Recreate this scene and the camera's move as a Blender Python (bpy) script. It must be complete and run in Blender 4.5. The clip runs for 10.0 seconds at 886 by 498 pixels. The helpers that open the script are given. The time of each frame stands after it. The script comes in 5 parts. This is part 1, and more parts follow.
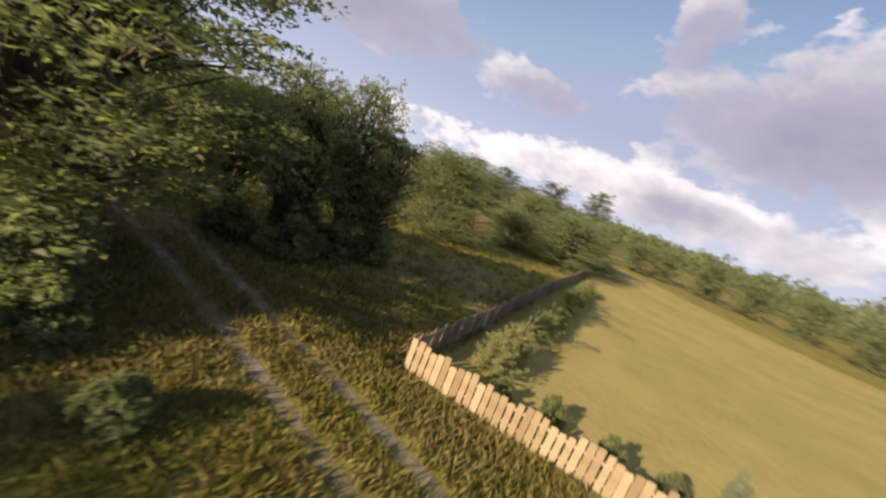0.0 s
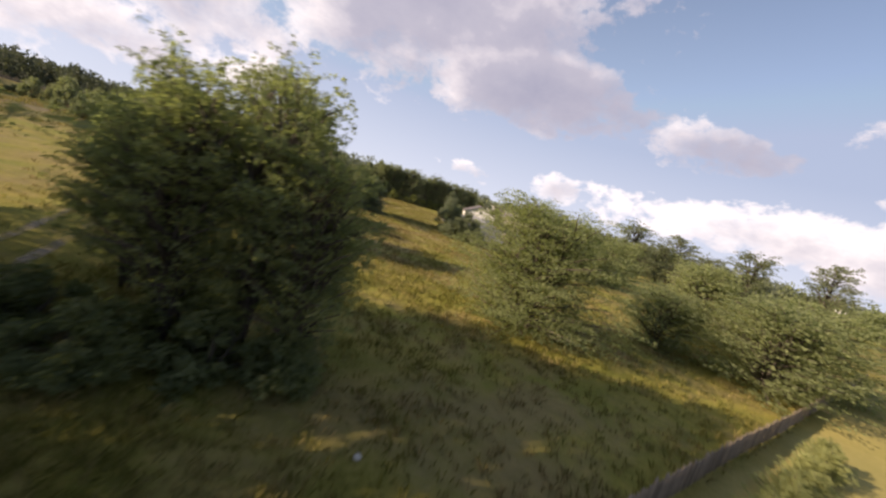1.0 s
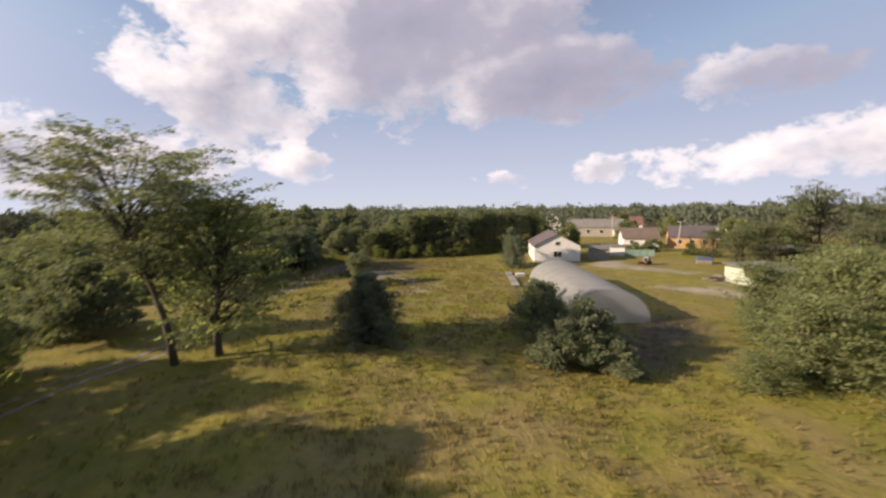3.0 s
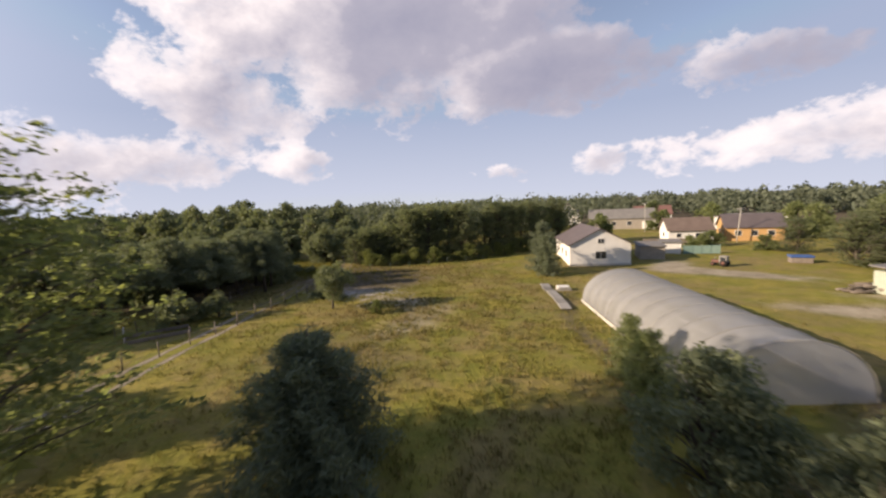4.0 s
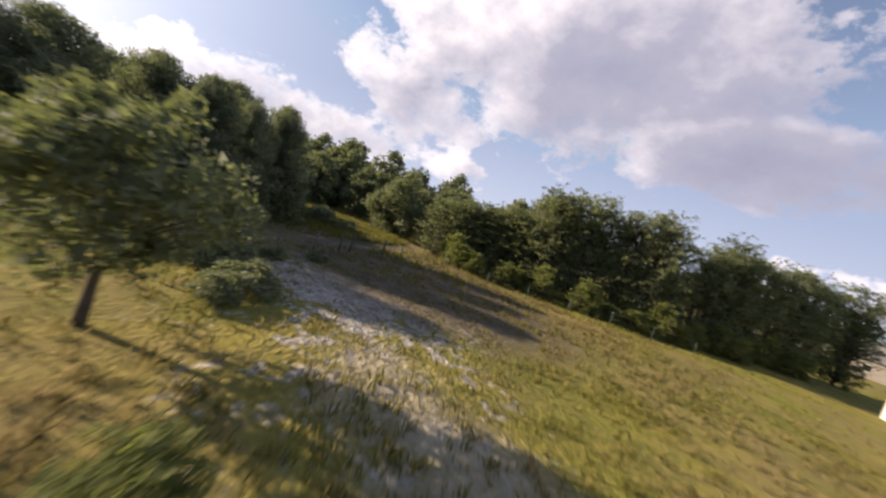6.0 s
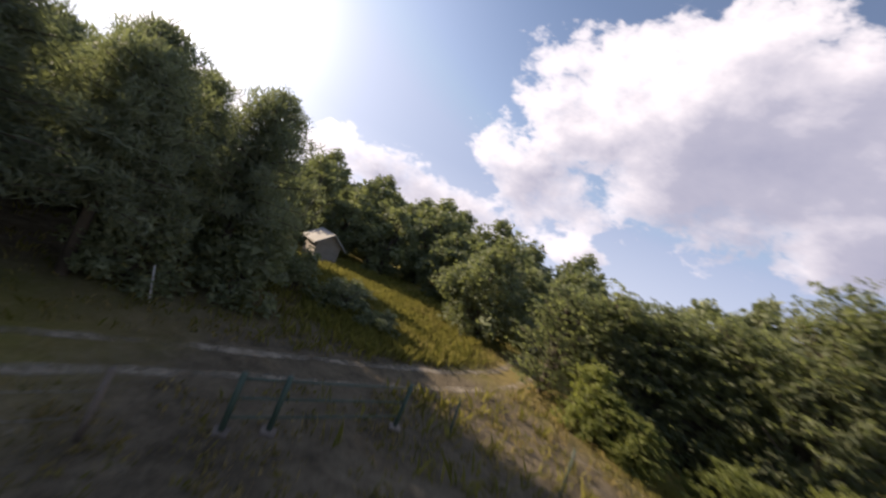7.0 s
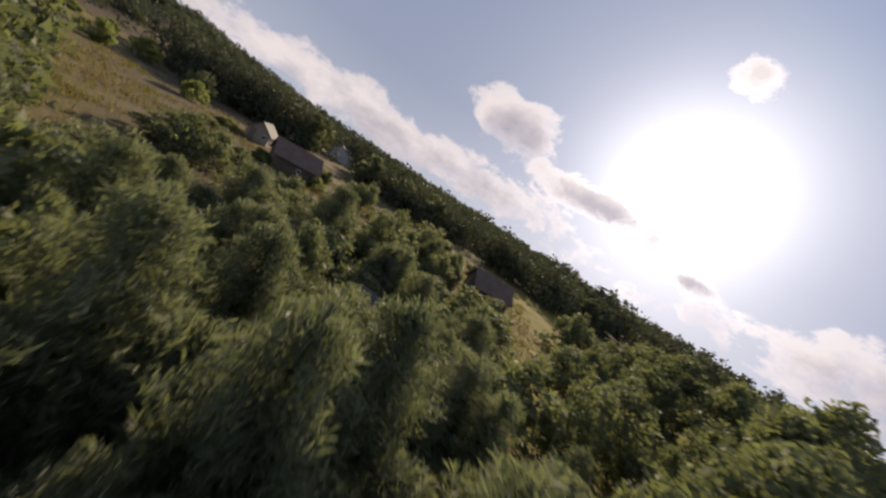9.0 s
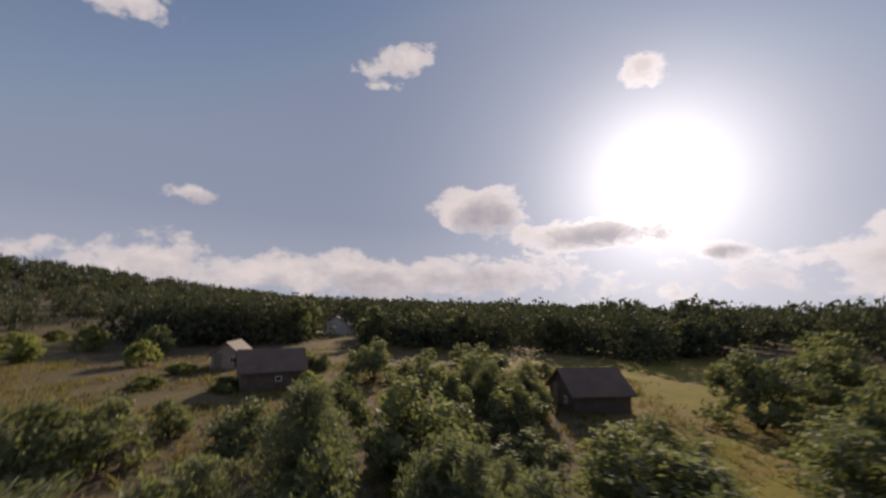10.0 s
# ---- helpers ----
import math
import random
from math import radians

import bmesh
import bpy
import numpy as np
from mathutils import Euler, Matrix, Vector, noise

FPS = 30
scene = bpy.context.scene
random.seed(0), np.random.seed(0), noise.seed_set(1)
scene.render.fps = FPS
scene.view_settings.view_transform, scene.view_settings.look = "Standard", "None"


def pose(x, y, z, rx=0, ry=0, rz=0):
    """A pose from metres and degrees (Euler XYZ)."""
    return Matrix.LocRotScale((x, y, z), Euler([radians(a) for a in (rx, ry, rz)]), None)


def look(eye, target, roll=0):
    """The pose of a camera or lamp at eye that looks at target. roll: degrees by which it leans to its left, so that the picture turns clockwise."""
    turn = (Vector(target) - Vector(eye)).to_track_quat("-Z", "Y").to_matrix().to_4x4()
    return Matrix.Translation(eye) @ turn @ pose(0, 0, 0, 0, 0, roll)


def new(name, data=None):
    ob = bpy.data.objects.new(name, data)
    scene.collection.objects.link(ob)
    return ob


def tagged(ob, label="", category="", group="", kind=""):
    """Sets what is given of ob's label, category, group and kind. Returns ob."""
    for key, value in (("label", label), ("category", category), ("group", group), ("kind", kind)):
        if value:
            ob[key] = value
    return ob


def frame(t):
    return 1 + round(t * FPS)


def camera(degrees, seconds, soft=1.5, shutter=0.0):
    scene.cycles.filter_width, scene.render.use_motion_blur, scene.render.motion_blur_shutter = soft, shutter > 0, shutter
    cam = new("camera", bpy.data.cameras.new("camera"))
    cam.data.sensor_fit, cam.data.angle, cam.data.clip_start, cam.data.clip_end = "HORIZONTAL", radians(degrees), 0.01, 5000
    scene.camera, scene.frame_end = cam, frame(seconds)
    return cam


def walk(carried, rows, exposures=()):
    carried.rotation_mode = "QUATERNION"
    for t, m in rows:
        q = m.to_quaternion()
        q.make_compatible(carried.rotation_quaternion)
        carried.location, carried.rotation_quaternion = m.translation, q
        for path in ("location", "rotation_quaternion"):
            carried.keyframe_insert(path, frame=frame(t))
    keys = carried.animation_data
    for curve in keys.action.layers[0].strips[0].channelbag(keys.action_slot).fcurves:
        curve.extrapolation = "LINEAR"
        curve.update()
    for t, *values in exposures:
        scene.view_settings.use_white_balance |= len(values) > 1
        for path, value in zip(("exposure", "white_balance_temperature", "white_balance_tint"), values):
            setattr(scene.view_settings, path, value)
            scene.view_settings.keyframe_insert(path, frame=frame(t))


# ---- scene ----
# the flight: seconds, place, then yaw, pitch and roll in degrees
FLIGHT = [
    (0, -0.48, 0.93, 5.14, 1.50, -10.88, 20.34),
    (0.5, 2.56, 5.57, 4.82, 20.68, -9.22, 19.86),
    (1, 2.72, 11.53, 5.73, 27.40, -7.90, 16.82),
    (1.5, 0.27, 18.34, 6.81, 32.46, -6.12, 18.10),
    (2, -3.29, 25.07, 8.21, 40.12, -5.82, 23.93),
    (2.5, -8.31, 31.75, 9.24, 41.50, -5.47, 14.19),
    (3, -13.94, 37.76, 9.78, 36.31, -5.85, -0.85),
    (3.2, -15.95, 40.25, 10.15, 35.28, -6.77, -4.15),
    (4.3, -27.07, 54.13, 8.65, 38.72, -6.04, 0.01),
    (4.5, -28.82, 56.82, 8.20, 42.41, -6.09, 7.92),
    (5, -33.63, 63.09, 6.68, 48.85, -6.47, 17.94),
    (5.2, -35.71, 65.15, 6.10, 49.37, -6.70, 18.25),
    (6.3, -49.51, 76.56, 3.64, 59.08, -3.25, 19.18),
    (6.5, -52.31, 78.53, 3.72, 63.25, -1.82, 20.10),
    (7, -58.68, 81.68, 4.43, 73.56, -0.10, 23.23),
    (7.5, -64.81, 83.85, 5.36, 91.39, -1.70, 31.37),
    (8, -70.44, 85.07, 6.34, 110.80, -3.68, 34.04),
    (8.5, -75.99, 84.03, 7.51, 130.01, -6.79, 37.93),
    (9, -80.16, 79.61, 8.39, 137.89, -6.44, 32.32),
    (9.5, -84.25, 74.60, 8.54, 143.10, 2.80, 19.24),
    (10, -87.80, 69.24, 8.26, 144.09, 8.50, 1.05),
]
cam = camera(97, 10.0, 2.3, 0.28)


def flown(x, y, z, yaw, pitch, roll):
    return pose(x, y, z, 0, 0, yaw) @ pose(0, 0, 0, 90 + pitch) @ pose(0, 0, 0, 0, 0, roll)


walk(cam, [(row[0], flown(*row[1:])) for row in FLIGHT],
     [(0.0, 0.95, 6800, 16), (1.0, 1.08, 6850, 16), (2.0, 0.96, 6750, 16), (3.0, 0.90, 6800, 16), (5.2, 0.84, 6650, 16), (6.5, 1.05, 6550, 16), (7.5, 0.95, 6550, 16), (8.5, 0.66, 6700, 16), (10.0, 0.2, 6900, 17)])

# ---- world, sun ----
SUN_AZ, SUN_EL = 136.5, 20.5      # degrees, azimuth counted to the left from +y
GLARE_AZ, GLARE_EL = 114.0, 16.5  # the brightest part of the hazy sky


def way(az, el):
    a, e = radians(az), radians(el)
    return Vector((-math.sin(a) * math.cos(e), math.cos(a) * math.cos(e), math.sin(e)))


def nd(tree, kind, **sets):
    n = tree.nodes.new(kind)
    for k, v in sets.items():
        if k in n.inputs:
            n.inputs[k].default_value = v
        else:
            setattr(n, k, v)
    return n


def mth(tree, op, a, b=None, c=None, clamp=False):
    n = tree.nodes.new("ShaderNodeMath")
    n.operation, n.use_clamp = op, clamp
    for i, v in enumerate((a, b, c)):
        if v is None:
            continue
        if isinstance(v, (int, float)):
            n.inputs[i].default_value = v
        else:
            tree.links.new(v, n.inputs[i])
    return n.outputs[0]


def vmth(tree, op, a, b=None, out=0):
    n = tree.nodes.new("ShaderNodeVectorMath")
    n.operation = op
    for i, v in enumerate((a, b)):
        if v is None:
            continue
        if isinstance(v, (tuple, list, Vector)):
            n.inputs[i].default_value = v
        else:
            tree.links.new(v, n.inputs[i])
    return n.outputs[out]


def ramp(tree, fac, stops):
    n = tree.nodes.new("ShaderNodeValToRGB")
    el = n.color_ramp.elements
    while len(el) < len(stops):
        el.new(0.5)
    for e, (p, c) in zip(el, stops):
        e.position = p
        e.color = (c, c, c, 1) if isinstance(c, (int, float)) else (*c, 1)
    tree.links.new(fac, n.inputs[0])
    return n.outputs[0]


def mixc(tree, fac, a, b, blend="MIX"):
    n = tree.nodes.new("ShaderNodeMix")
    n.data_type, n.blend_type = "RGBA", blend
    for sock, v in ((n.inputs[0], fac), (n.inputs[6], a), (n.inputs[7], b)):
        if isinstance(v, (int, float)):
            sock.default_value = v
        elif isinstance(v, (tuple, list)):
            sock.default_value = (*v, 1) if len(v) == 3 else v
        else:
            tree.links.new(v, sock)
    return n.outputs[2]


def fbm(tree, vec, scale, detail=4.0, rough=0.55, warp=0.0):
    n = nd(tree, "ShaderNodeTexNoise", Scale=scale, Detail=detail, Roughness=rough, Distortion=warp)
    tree.links.new(vec, n.inputs["Vector"])
    return n.outputs["Fac"]


# clouds: azimuth, height over the horizon, half widths in degrees, strength
CLOUDS = [
    (42, 24.8, 28, 12.0, 1.15), (24, 17.0, 16.5, 5.4, 1.15), (64, 14.5, 9, 7, 0.75), (57, 7, 6, 2.2, 0.5),
    (-1, 13.5, 7, 3, 0.5), (-33, 17, 16, 8, 0.95), (-19, 23, 5, 5, 0.5), (-22, 5.5, 25, 3.4, 0.9), (-58, 14, 20, 10, 0.9),
    (84, 6.0, 17, 4.2, 0.8), (28, 4.2, 4, 1.4, 0.45), (15, 5, 3, 1.5, 0.45), (139, 14.0, 5.5, 3.6, 0.9), (122.5, 10.4, 9.5, 2.4, 0.95), (109, 7.4, 3.4, 1.3, 0.6),
    (115, 30.7, 2.6, 1.6, 0.5), (152, 34, 7, 2.6, 0.5), (153, 30.7, 3, 0.9, 0.4), (150, 4.5, 45, 3.2, 0.6), (177, 13.5, 4, 1.0, 0.4), (-172, 33, 6, 3, 0.6),
]


def make_world():
    world = bpy.data.worlds.new("sky")
    scene.world = world
    world.use_nodes = True
    t = world.node_tree
    t.nodes.clear()
    L = t.links.new
    out, bg = nd(t, "ShaderNodeOutputWorld"), nd(t, "ShaderNodeBackground", Strength=0.07)
    L(bg.outputs[0], out.inputs[0])
    sky = nd(t, "ShaderNodeTexSky", sky_type="NISHITA")
    sky.sun_disc = False
    sky.sun_elevation = radians(SUN_EL)
    sky.sun_rotation = radians(-SUN_AZ)
    sky.air_density, sky.dust_density, sky.ozone_density = 1.0, 0.2, 1.5
    coord = nd(t, "ShaderNodeTexCoord").outputs["Generated"]
    sep = nd(t, "ShaderNodeSeparateXYZ")
    L(coord, sep.inputs[0])
    x, y, z = sep.outputs
    az = mth(t, "MULTIPLY", mth(t, "ARCTAN2", mth(t, "MULTIPLY", x, -1.0), y), 180 / math.pi)
    el = mth(t, "MULTIPLY", mth(t, "ARCSINE", z), 180 / math.pi)
    body = lit_side = None
    for ca, ce, ra, re, strength in CLOUDS:
        turn = nd(t, "ShaderNodeCombineXYZ")
        L(mth(t, "WRAP", mth(t, "SUBTRACT", az, ca), 180.0, -180.0), turn.inputs[0]), L(mth(t, "SUBTRACT", el, ce), turn.inputs[1])
        off = vmth(t, "MULTIPLY", turn.outputs[0], (1 / ra, 1 / re, 0))
        one = mth(t, "MULTIPLY", mth(t, "SUBTRACT", 1.25, vmth(t, "LENGTH", off, out=1)), strength)
        tilt = vmth(t, "DOT_PRODUCT", off, (0.48, 0.40, 0), out=1)
        if body is None:
            body, lit_side = one, tilt
        else:
            first = mth(t, "MULTIPLY_ADD", mth(t, "SUBTRACT", one, body), 3.0, 0.5, clamp=True)
            lit_side = mth(t, "ADD", mth(t, "MULTIPLY", lit_side, mth(t, "SUBTRACT", 1.0, first)), mth(t, "MULTIPLY", tilt, first))
            body = mth(t, "SMOOTH_MAX", body, one, 0.15)
    lit_side = mth(t, "MAXIMUM", mth(t, "MINIMUM", lit_side, 0.55), -0.45)
    body = mth(t, "MAXIMUM", body, -0.6)
    # Broken cloud overhead, never in view, added to set the ambient light.
    over = ramp(t, mth(t, "DIVIDE", el, 90.0), [(0.46, 0.0), (0.62, 1.0)])
    body = mth(t, "MAXIMUM", body, mth(t, "MULTIPLY_ADD", over, 0.62, -0.6))
    flat = vmth(t, "MULTIPLY", coord, (1, 1, 1.5))
    n1 = fbm(t, flat, 6.5, 10.0, 0.58, 0.15)
    sunward = way(SUN_AZ, SUN_EL + 20)
    n2 = fbm(t, vmth(t, "ADD", flat, tuple(0.05 * c for c in sunward)), 6.5, 5.0, 0.55, 0.15)
    wide = fbm(t, flat, 2.6, 3.0, 0.5)
    dens = mth(t, "ADD", mth(t, "MULTIPLY", body, 0.62), mth(t, "MULTIPLY", mth(t, "SUBTRACT", n1, 0.5), 1.3))
    wisp = fbm(t, flat, 24.0, 6.0, 0.62, 0.4)
    dens = mth(t, "ADD", dens, mth(t, "MULTIPLY", mth(t, "SUBTRACT", wisp, 0.5), 0.5))
    mask = ramp(t, dens, [(0.09, 0.0), (0.20, 0.7), (0.38, 1.0)])
    lit = mth(t, "MULTIPLY", mth(t, "SUBTRACT", n1, n2), 2.0)
    thick = mth(t, "ADD", mth(t, "MULTIPLY", dens, 0.8), mth(t, "MULTIPLY", mth(t, "SUBTRACT", wide, 0.5), 1.2))
    thick = mth(t, "ADD", mth(t, "SUBTRACT", thick, lit), mth(t, "MULTIPLY", mth(t, "MAXIMUM", body, 0.0), 0.36))
    thick = mth(t, "SUBTRACT", thick, mth(t, "MULTIPLY", lit_side, 0.75))
    away = mth(t, "SUBTRACT", 1.0, vmth(t, "DOT_PRODUCT", vmth(t, "NORMALIZE", coord), tuple(way(SUN_AZ, SUN_EL)), out=1))
    thick = mth(t, "ADD", thick, mth(t, "MULTIPLY", mth(t, "SUBTRACT", away, 0.85), mth(t, "MULTIPLY", ramp(t, mth(t, "DIVIDE", el, 40.0), [(0.22, 0.0), (0.38, 1.0)]), 0.75)))
    under = ramp(t, mth(t, "DIVIDE", el, 40.0), [(0.20, 0.0), (0.30, 1.0), (0.45, 0.9), (0.75, 0.0)])
    thick = mth(t, "ADD", thick, mth(t, "MULTIPLY", mth(t, "SUBTRACT", under, 0.35), 0.32))
    to_sun = vmth(t, "DOT_PRODUCT", vmth(t, "NORMALIZE", coord), tuple(way(GLARE_AZ, GLARE_EL)), out=1)
    thick = mth(t, "SUBTRACT", thick, mth(t, "MULTIPLY", ramp(t, to_sun, [(0.80, 0.0), (1.0, 1.0)]), 0.05))
    shade = ramp(t, mth(t, "MULTIPLY", thick, 0.5), [(0.0, 0.0), (0.225, 0.48), (0.5, 0.85), (0.95, 1.0)])
    cloud = mixc(t, shade, (8.4, 7.9, 7.9), (2.8, 2.9, 3.8))
    base = mixc(t, 1.0, sky.outputs[0], (0.95, 0.98, 1.05), "MULTIPLY")
    base = mixc(t, 1.0, base, (2.05, 2.82, 4.4), "DARKEN")
    # haze near the horizon and round the sun
    haze = ramp(t, mth(t, "DIVIDE", el, 40.0), [(0.0, 0.65), (0.3, 0.25), (0.9, 0.08)])
    base = mixc(t, haze, base, (6.3, 6.7, 7.5))
    col = mixc(t, mask, base, cloud)
    near = vmth(t, "DOT_PRODUCT", vmth(t, "NORMALIZE", coord), tuple(way(GLARE_AZ, GLARE_EL)), out=1)
    ang = mth(t, "MULTIPLY", mth(t, "ARCCOSINE", mth(t, "MINIMUM", near, 0.99999)), 180 / math.pi)
    core = mth(t, "POWER", mth(t, "SUBTRACT", 1.0, mth(t, "DIVIDE", mth(t, "MINIMUM", ang, 24.0), 24.0)), 3.0)
    wide_glow = mth(t, "POWER", mth(t, "SUBTRACT", 1.0, mth(t, "DIVIDE", mth(t, "MINIMUM", ang, 50.0), 50.0)), 2.5)
    # a cloud's thick body stands before the glow; only its rim lights up
    veil = mth(t, "SUBTRACT", 1.0, mth(t, "MULTIPLY", ramp(t, dens, [(0.22, 0.0), (0.42, 1.0)]), 0.8))
    core, wide_glow = mth(t, "MULTIPLY", core, veil), mth(t, "MULTIPLY", wide_glow, veil)
    col = mixc(t, 1.0, col, mixc(t, core, (0, 0, 0), (14.0, 13.6, 13.2)), "ADD")
    col = mixc(t, 1.0, col, mixc(t, wide_glow, (0, 0, 0), (7.4, 7.2, 7.2)), "ADD")
    L(col, bg.inputs[0])


make_world()
sun_data = bpy.data.lights.new("sun", "SUN")
sun_data.energy, sun_data.angle, sun_data.color = 4.7, radians(0.6), (1.0, 0.84, 0.62)
sun = new("sun", sun_data)
sun.matrix_world = look(way(SUN_AZ, SUN_EL) * 300, (0, 0, 0))


# ---- materials ----
def material(name):
    m = bpy.data.materials.new(name)
    m.use_nodes = True
    t = m.node_tree
    t.nodes.clear()
    out = nd(t, "ShaderNodeOutputMaterial")
    return m, t, out


def solid(name, low, high, scale=3.0, rough=0.8, metal=0.0, bump=0.15, fine=40.0, by_object=0.0, spec=0.35):
    """A surface whose colour drifts between two tones, with fine relief."""
    m, t, out = material(name)
    L = t.links.new
    co = nd(t, "ShaderNodeTexCoord").outputs["Object"]
    big = fbm(t, co, scale, 5.0, 0.6)
    small = fbm(t, co, fine, 3.0, 0.6)
    f = mth(t, "ADD", mth(t, "MULTIPLY", big, 0.65), mth(t, "MULTIPLY", small, 0.35))
    if by_object:
        rnd = nd(t, "ShaderNodeObjectInfo").outputs["Random"]
        f = mth(t, "ADD", f, mth(t, "MULTIPLY", mth(t, "SUBTRACT", rnd, 0.5), by_object))
    f = ramp(t, f, [(0.3, 0.0), (0.7, 1.0)])
    b = nd(t, "ShaderNodeBsdfPrincipled", Roughness=rough, Metallic=metal)
    b.inputs["Specular IOR Level"].default_value = spec
    L(mixc(t, f, low, high), b.inputs["Base Color"])
    bp = nd(t, "ShaderNodeBump", Strength=bump, Distance=0.02)
    L(small, bp.inputs["Height"])
    L(bp.outputs[0], b.inputs["Normal"])
    L(b.outputs[0], out.inputs[0])
    return m


def leafy(name, dark, light, through_=0.35, spec=0.26):
    """Leaves: tone varies from leaf to leaf and from plant to plant, and some light passes through."""
    m, t, out = material(name)
    L = t.links.new
    isl = nd(t, "ShaderNodeNewGeometry").outputs["Random Per Island"]
    rnd = nd(t, "ShaderNodeObjectInfo").outputs["Random"]
    co = nd(t, "ShaderNodeTexCoord").outputs["Object"]
    f = mth(t, "ADD", mth(t, "MULTIPLY", isl, 0.5), mth(t, "MULTIPLY", fbm(t, co, 3.0, 2.0), 0.5))
    f = mth(t, "ADD", f, mth(t, "MULTIPLY", mth(t, "SUBTRACT", rnd, 0.5), 0.45), clamp=True)
    c = mixc(t, f, dark, light)
    b = nd(t, "ShaderNodeBsdfPrincipled", Roughness=0.68)
    b.inputs["Specular IOR Level"].default_value = spec
    tr = nd(t, "ShaderNodeBsdfTranslucent")
    L(c, b.inputs["Base Color"])
    L(mixc(t, 1.0, c, (1.4, 1.45, 0.85), "MULTIPLY"), tr.inputs[0])
    mx = nd(t, "ShaderNodeMixShader", Fac=through_)
    L(b.outputs[0], mx.inputs[1]), L(tr.outputs[0], mx.inputs[2]), L(mx.outputs[0], out.inputs[0])
    return m


def ground_material():
    """Meadow, bare wheel ruts, mown lawn and sandy soil, laid out by the sheet's cover attribute."""
    m, t, out = material("ground_cover")
    L = t.links.new
    co = nd(t, "ShaderNodeTexCoord").outputs["Object"]
    cov = nd(t, "ShaderNodeVertexColor", layer_name="cover")
    sep = nd(t, "ShaderNodeSeparateColor")
    L(cov.outputs["Color"], sep.inputs[0])
    n_big, n_mid, n_fine = fbm(t, co, 0.07, 4.0), fbm(t, co, 0.5, 5.0, 0.6), fbm(t, co, 7.0, 5.0, 0.7)
    tuft = fbm(t, vmth(t, "MULTIPLY", co, (1, 1, 0.2)), 2.2, 4.0, 0.65)
    g = mth(t, "ADD", mth(t, "MULTIPLY", n_mid, 0.5), mth(t, "MULTIPLY", n_fine, 0.5))
    meadow = mixc(t, ramp(t, g, [(0.35, 0.0), (0.65, 1.0)]), (0.122, 0.120, 0.024), (0.335, 0.275, 0.066))
    green = ramp(t, fbm(t, co, 0.16, 5.0, 0.65, 1.0), [(0.42, 0.0), (0.60, 1.0)])
    meadow = mixc(t, mth(t, "MULTIPLY", green, 0.5), meadow, (0.140, 0.166, 0.030))
    dry = ramp(t, mth(t, "ADD", mth(t, "MULTIPLY", n_big, 0.45), mth(t, "MULTIPLY", fbm(t, co, 0.33, 5.0, 0.65, 0.6), 0.55)), [(0.45, 0.0), (0.59, 1.0)])
    meadow = mixc(t, mth(t, "MULTIPLY", dry, 0.75), meadow, mixc(t, tuft, (0.155, 0.112, 0.050), (0.32, 0.25, 0.115)))
    dots = ramp(t, fbm(t, co, 1.3, 3.0, 0.5), [(0.56, 0.0), (0.68, 1.0)])
    meadow = mixc(t, mth(t, "MULTIPLY", dots, 0.2), meadow, (0.055, 0.062, 0.017))
    lawn = mixc(t, ramp(t, g, [(0.35, 0.0), (0.7, 1.0)]), (0.27, 0.235, 0.075), (0.38, 0.31, 0.115))
    dirt = mixc(t, ramp(t, g, [(0.35, 0.0), (0.65, 1.0)]), (0.20, 0.165, 0.115), (0.44, 0.385, 0.29))
    sand = mixc(t, ramp(t, mth(t, "ADD", mth(t, "MULTIPLY", n_fine, 0.55), mth(t, "MULTIPLY", fbm(t, co, 1.6, 6.0, 0.7), 0.45)), [(0.40, 0.0), (0.60, 1.0)]), (0.15, 0.125, 0.100), (0.60, 0.56, 0.50))

    def edge(v, soft=0.22, wob=0.55):
        e = mth(t, "ADD", v, mth(t, "MULTIPLY", mth(t, "SUBTRACT", g, 0.5), 2 * wob))
        return ramp(t, e, [(0.5 - soft, 0.0), (0.5 + soft, 1.0)])
    col = mixc(t, edge(sep.outputs[1], 0.3, 0.2), meadow, lawn)
    patchy = mth(t, "ADD", sep.outputs[2], mth(t, "MULTIPLY", mth(t, "SUBTRACT", fbm(t, co, 1.1, 7.0, 0.75, 0.9), 0.5), 3.6))
    col = mixc(t, mth(t, "MULTIPLY", ramp(t, patchy, [(0.42, 0.0), (0.62, 1.0)]), ramp(t, sep.outputs[2], [(0.05, 0.0), (0.25, 1.0)])), col, sand)
    col = mixc(t, edge(sep.outputs[0], 0.25, 0.7), col, dirt)
    # Dark brown by the floor attribute: litter and soil, and painted tree shade.
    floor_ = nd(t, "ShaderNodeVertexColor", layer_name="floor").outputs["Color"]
    litter_shade = mixc(t, ramp(t, mth(t, "ADD", mth(t, "MULTIPLY", g, 0.5), mth(t, "MULTIPLY", fbm(t, co, 1.7, 6.0, 0.7, 0.6), 0.5)), [(0.38, 0.0), (0.62, 1.0)]), (0.058, 0.047, 0.032), (0.178, 0.146, 0.098))
    col = mixc(t, edge(floor_, 0.3, 0.5), col, litter_shade)
    b = nd(t, "ShaderNodeBsdfPrincipled", Roughness=0.95)
    b.inputs["Specular IOR Level"].default_value = 0.1
    L(col, b.inputs["Base Color"])
    bp = nd(t, "ShaderNodeBump", Distance=0.18)
    L(mth(t, "SUBTRACT", 0.7, mth(t, "MULTIPLY", ramp(t, sep.outputs[1], [(0.55, 0.0), (0.8, 1.0)]), 0.45)), bp.inputs["Strength"])
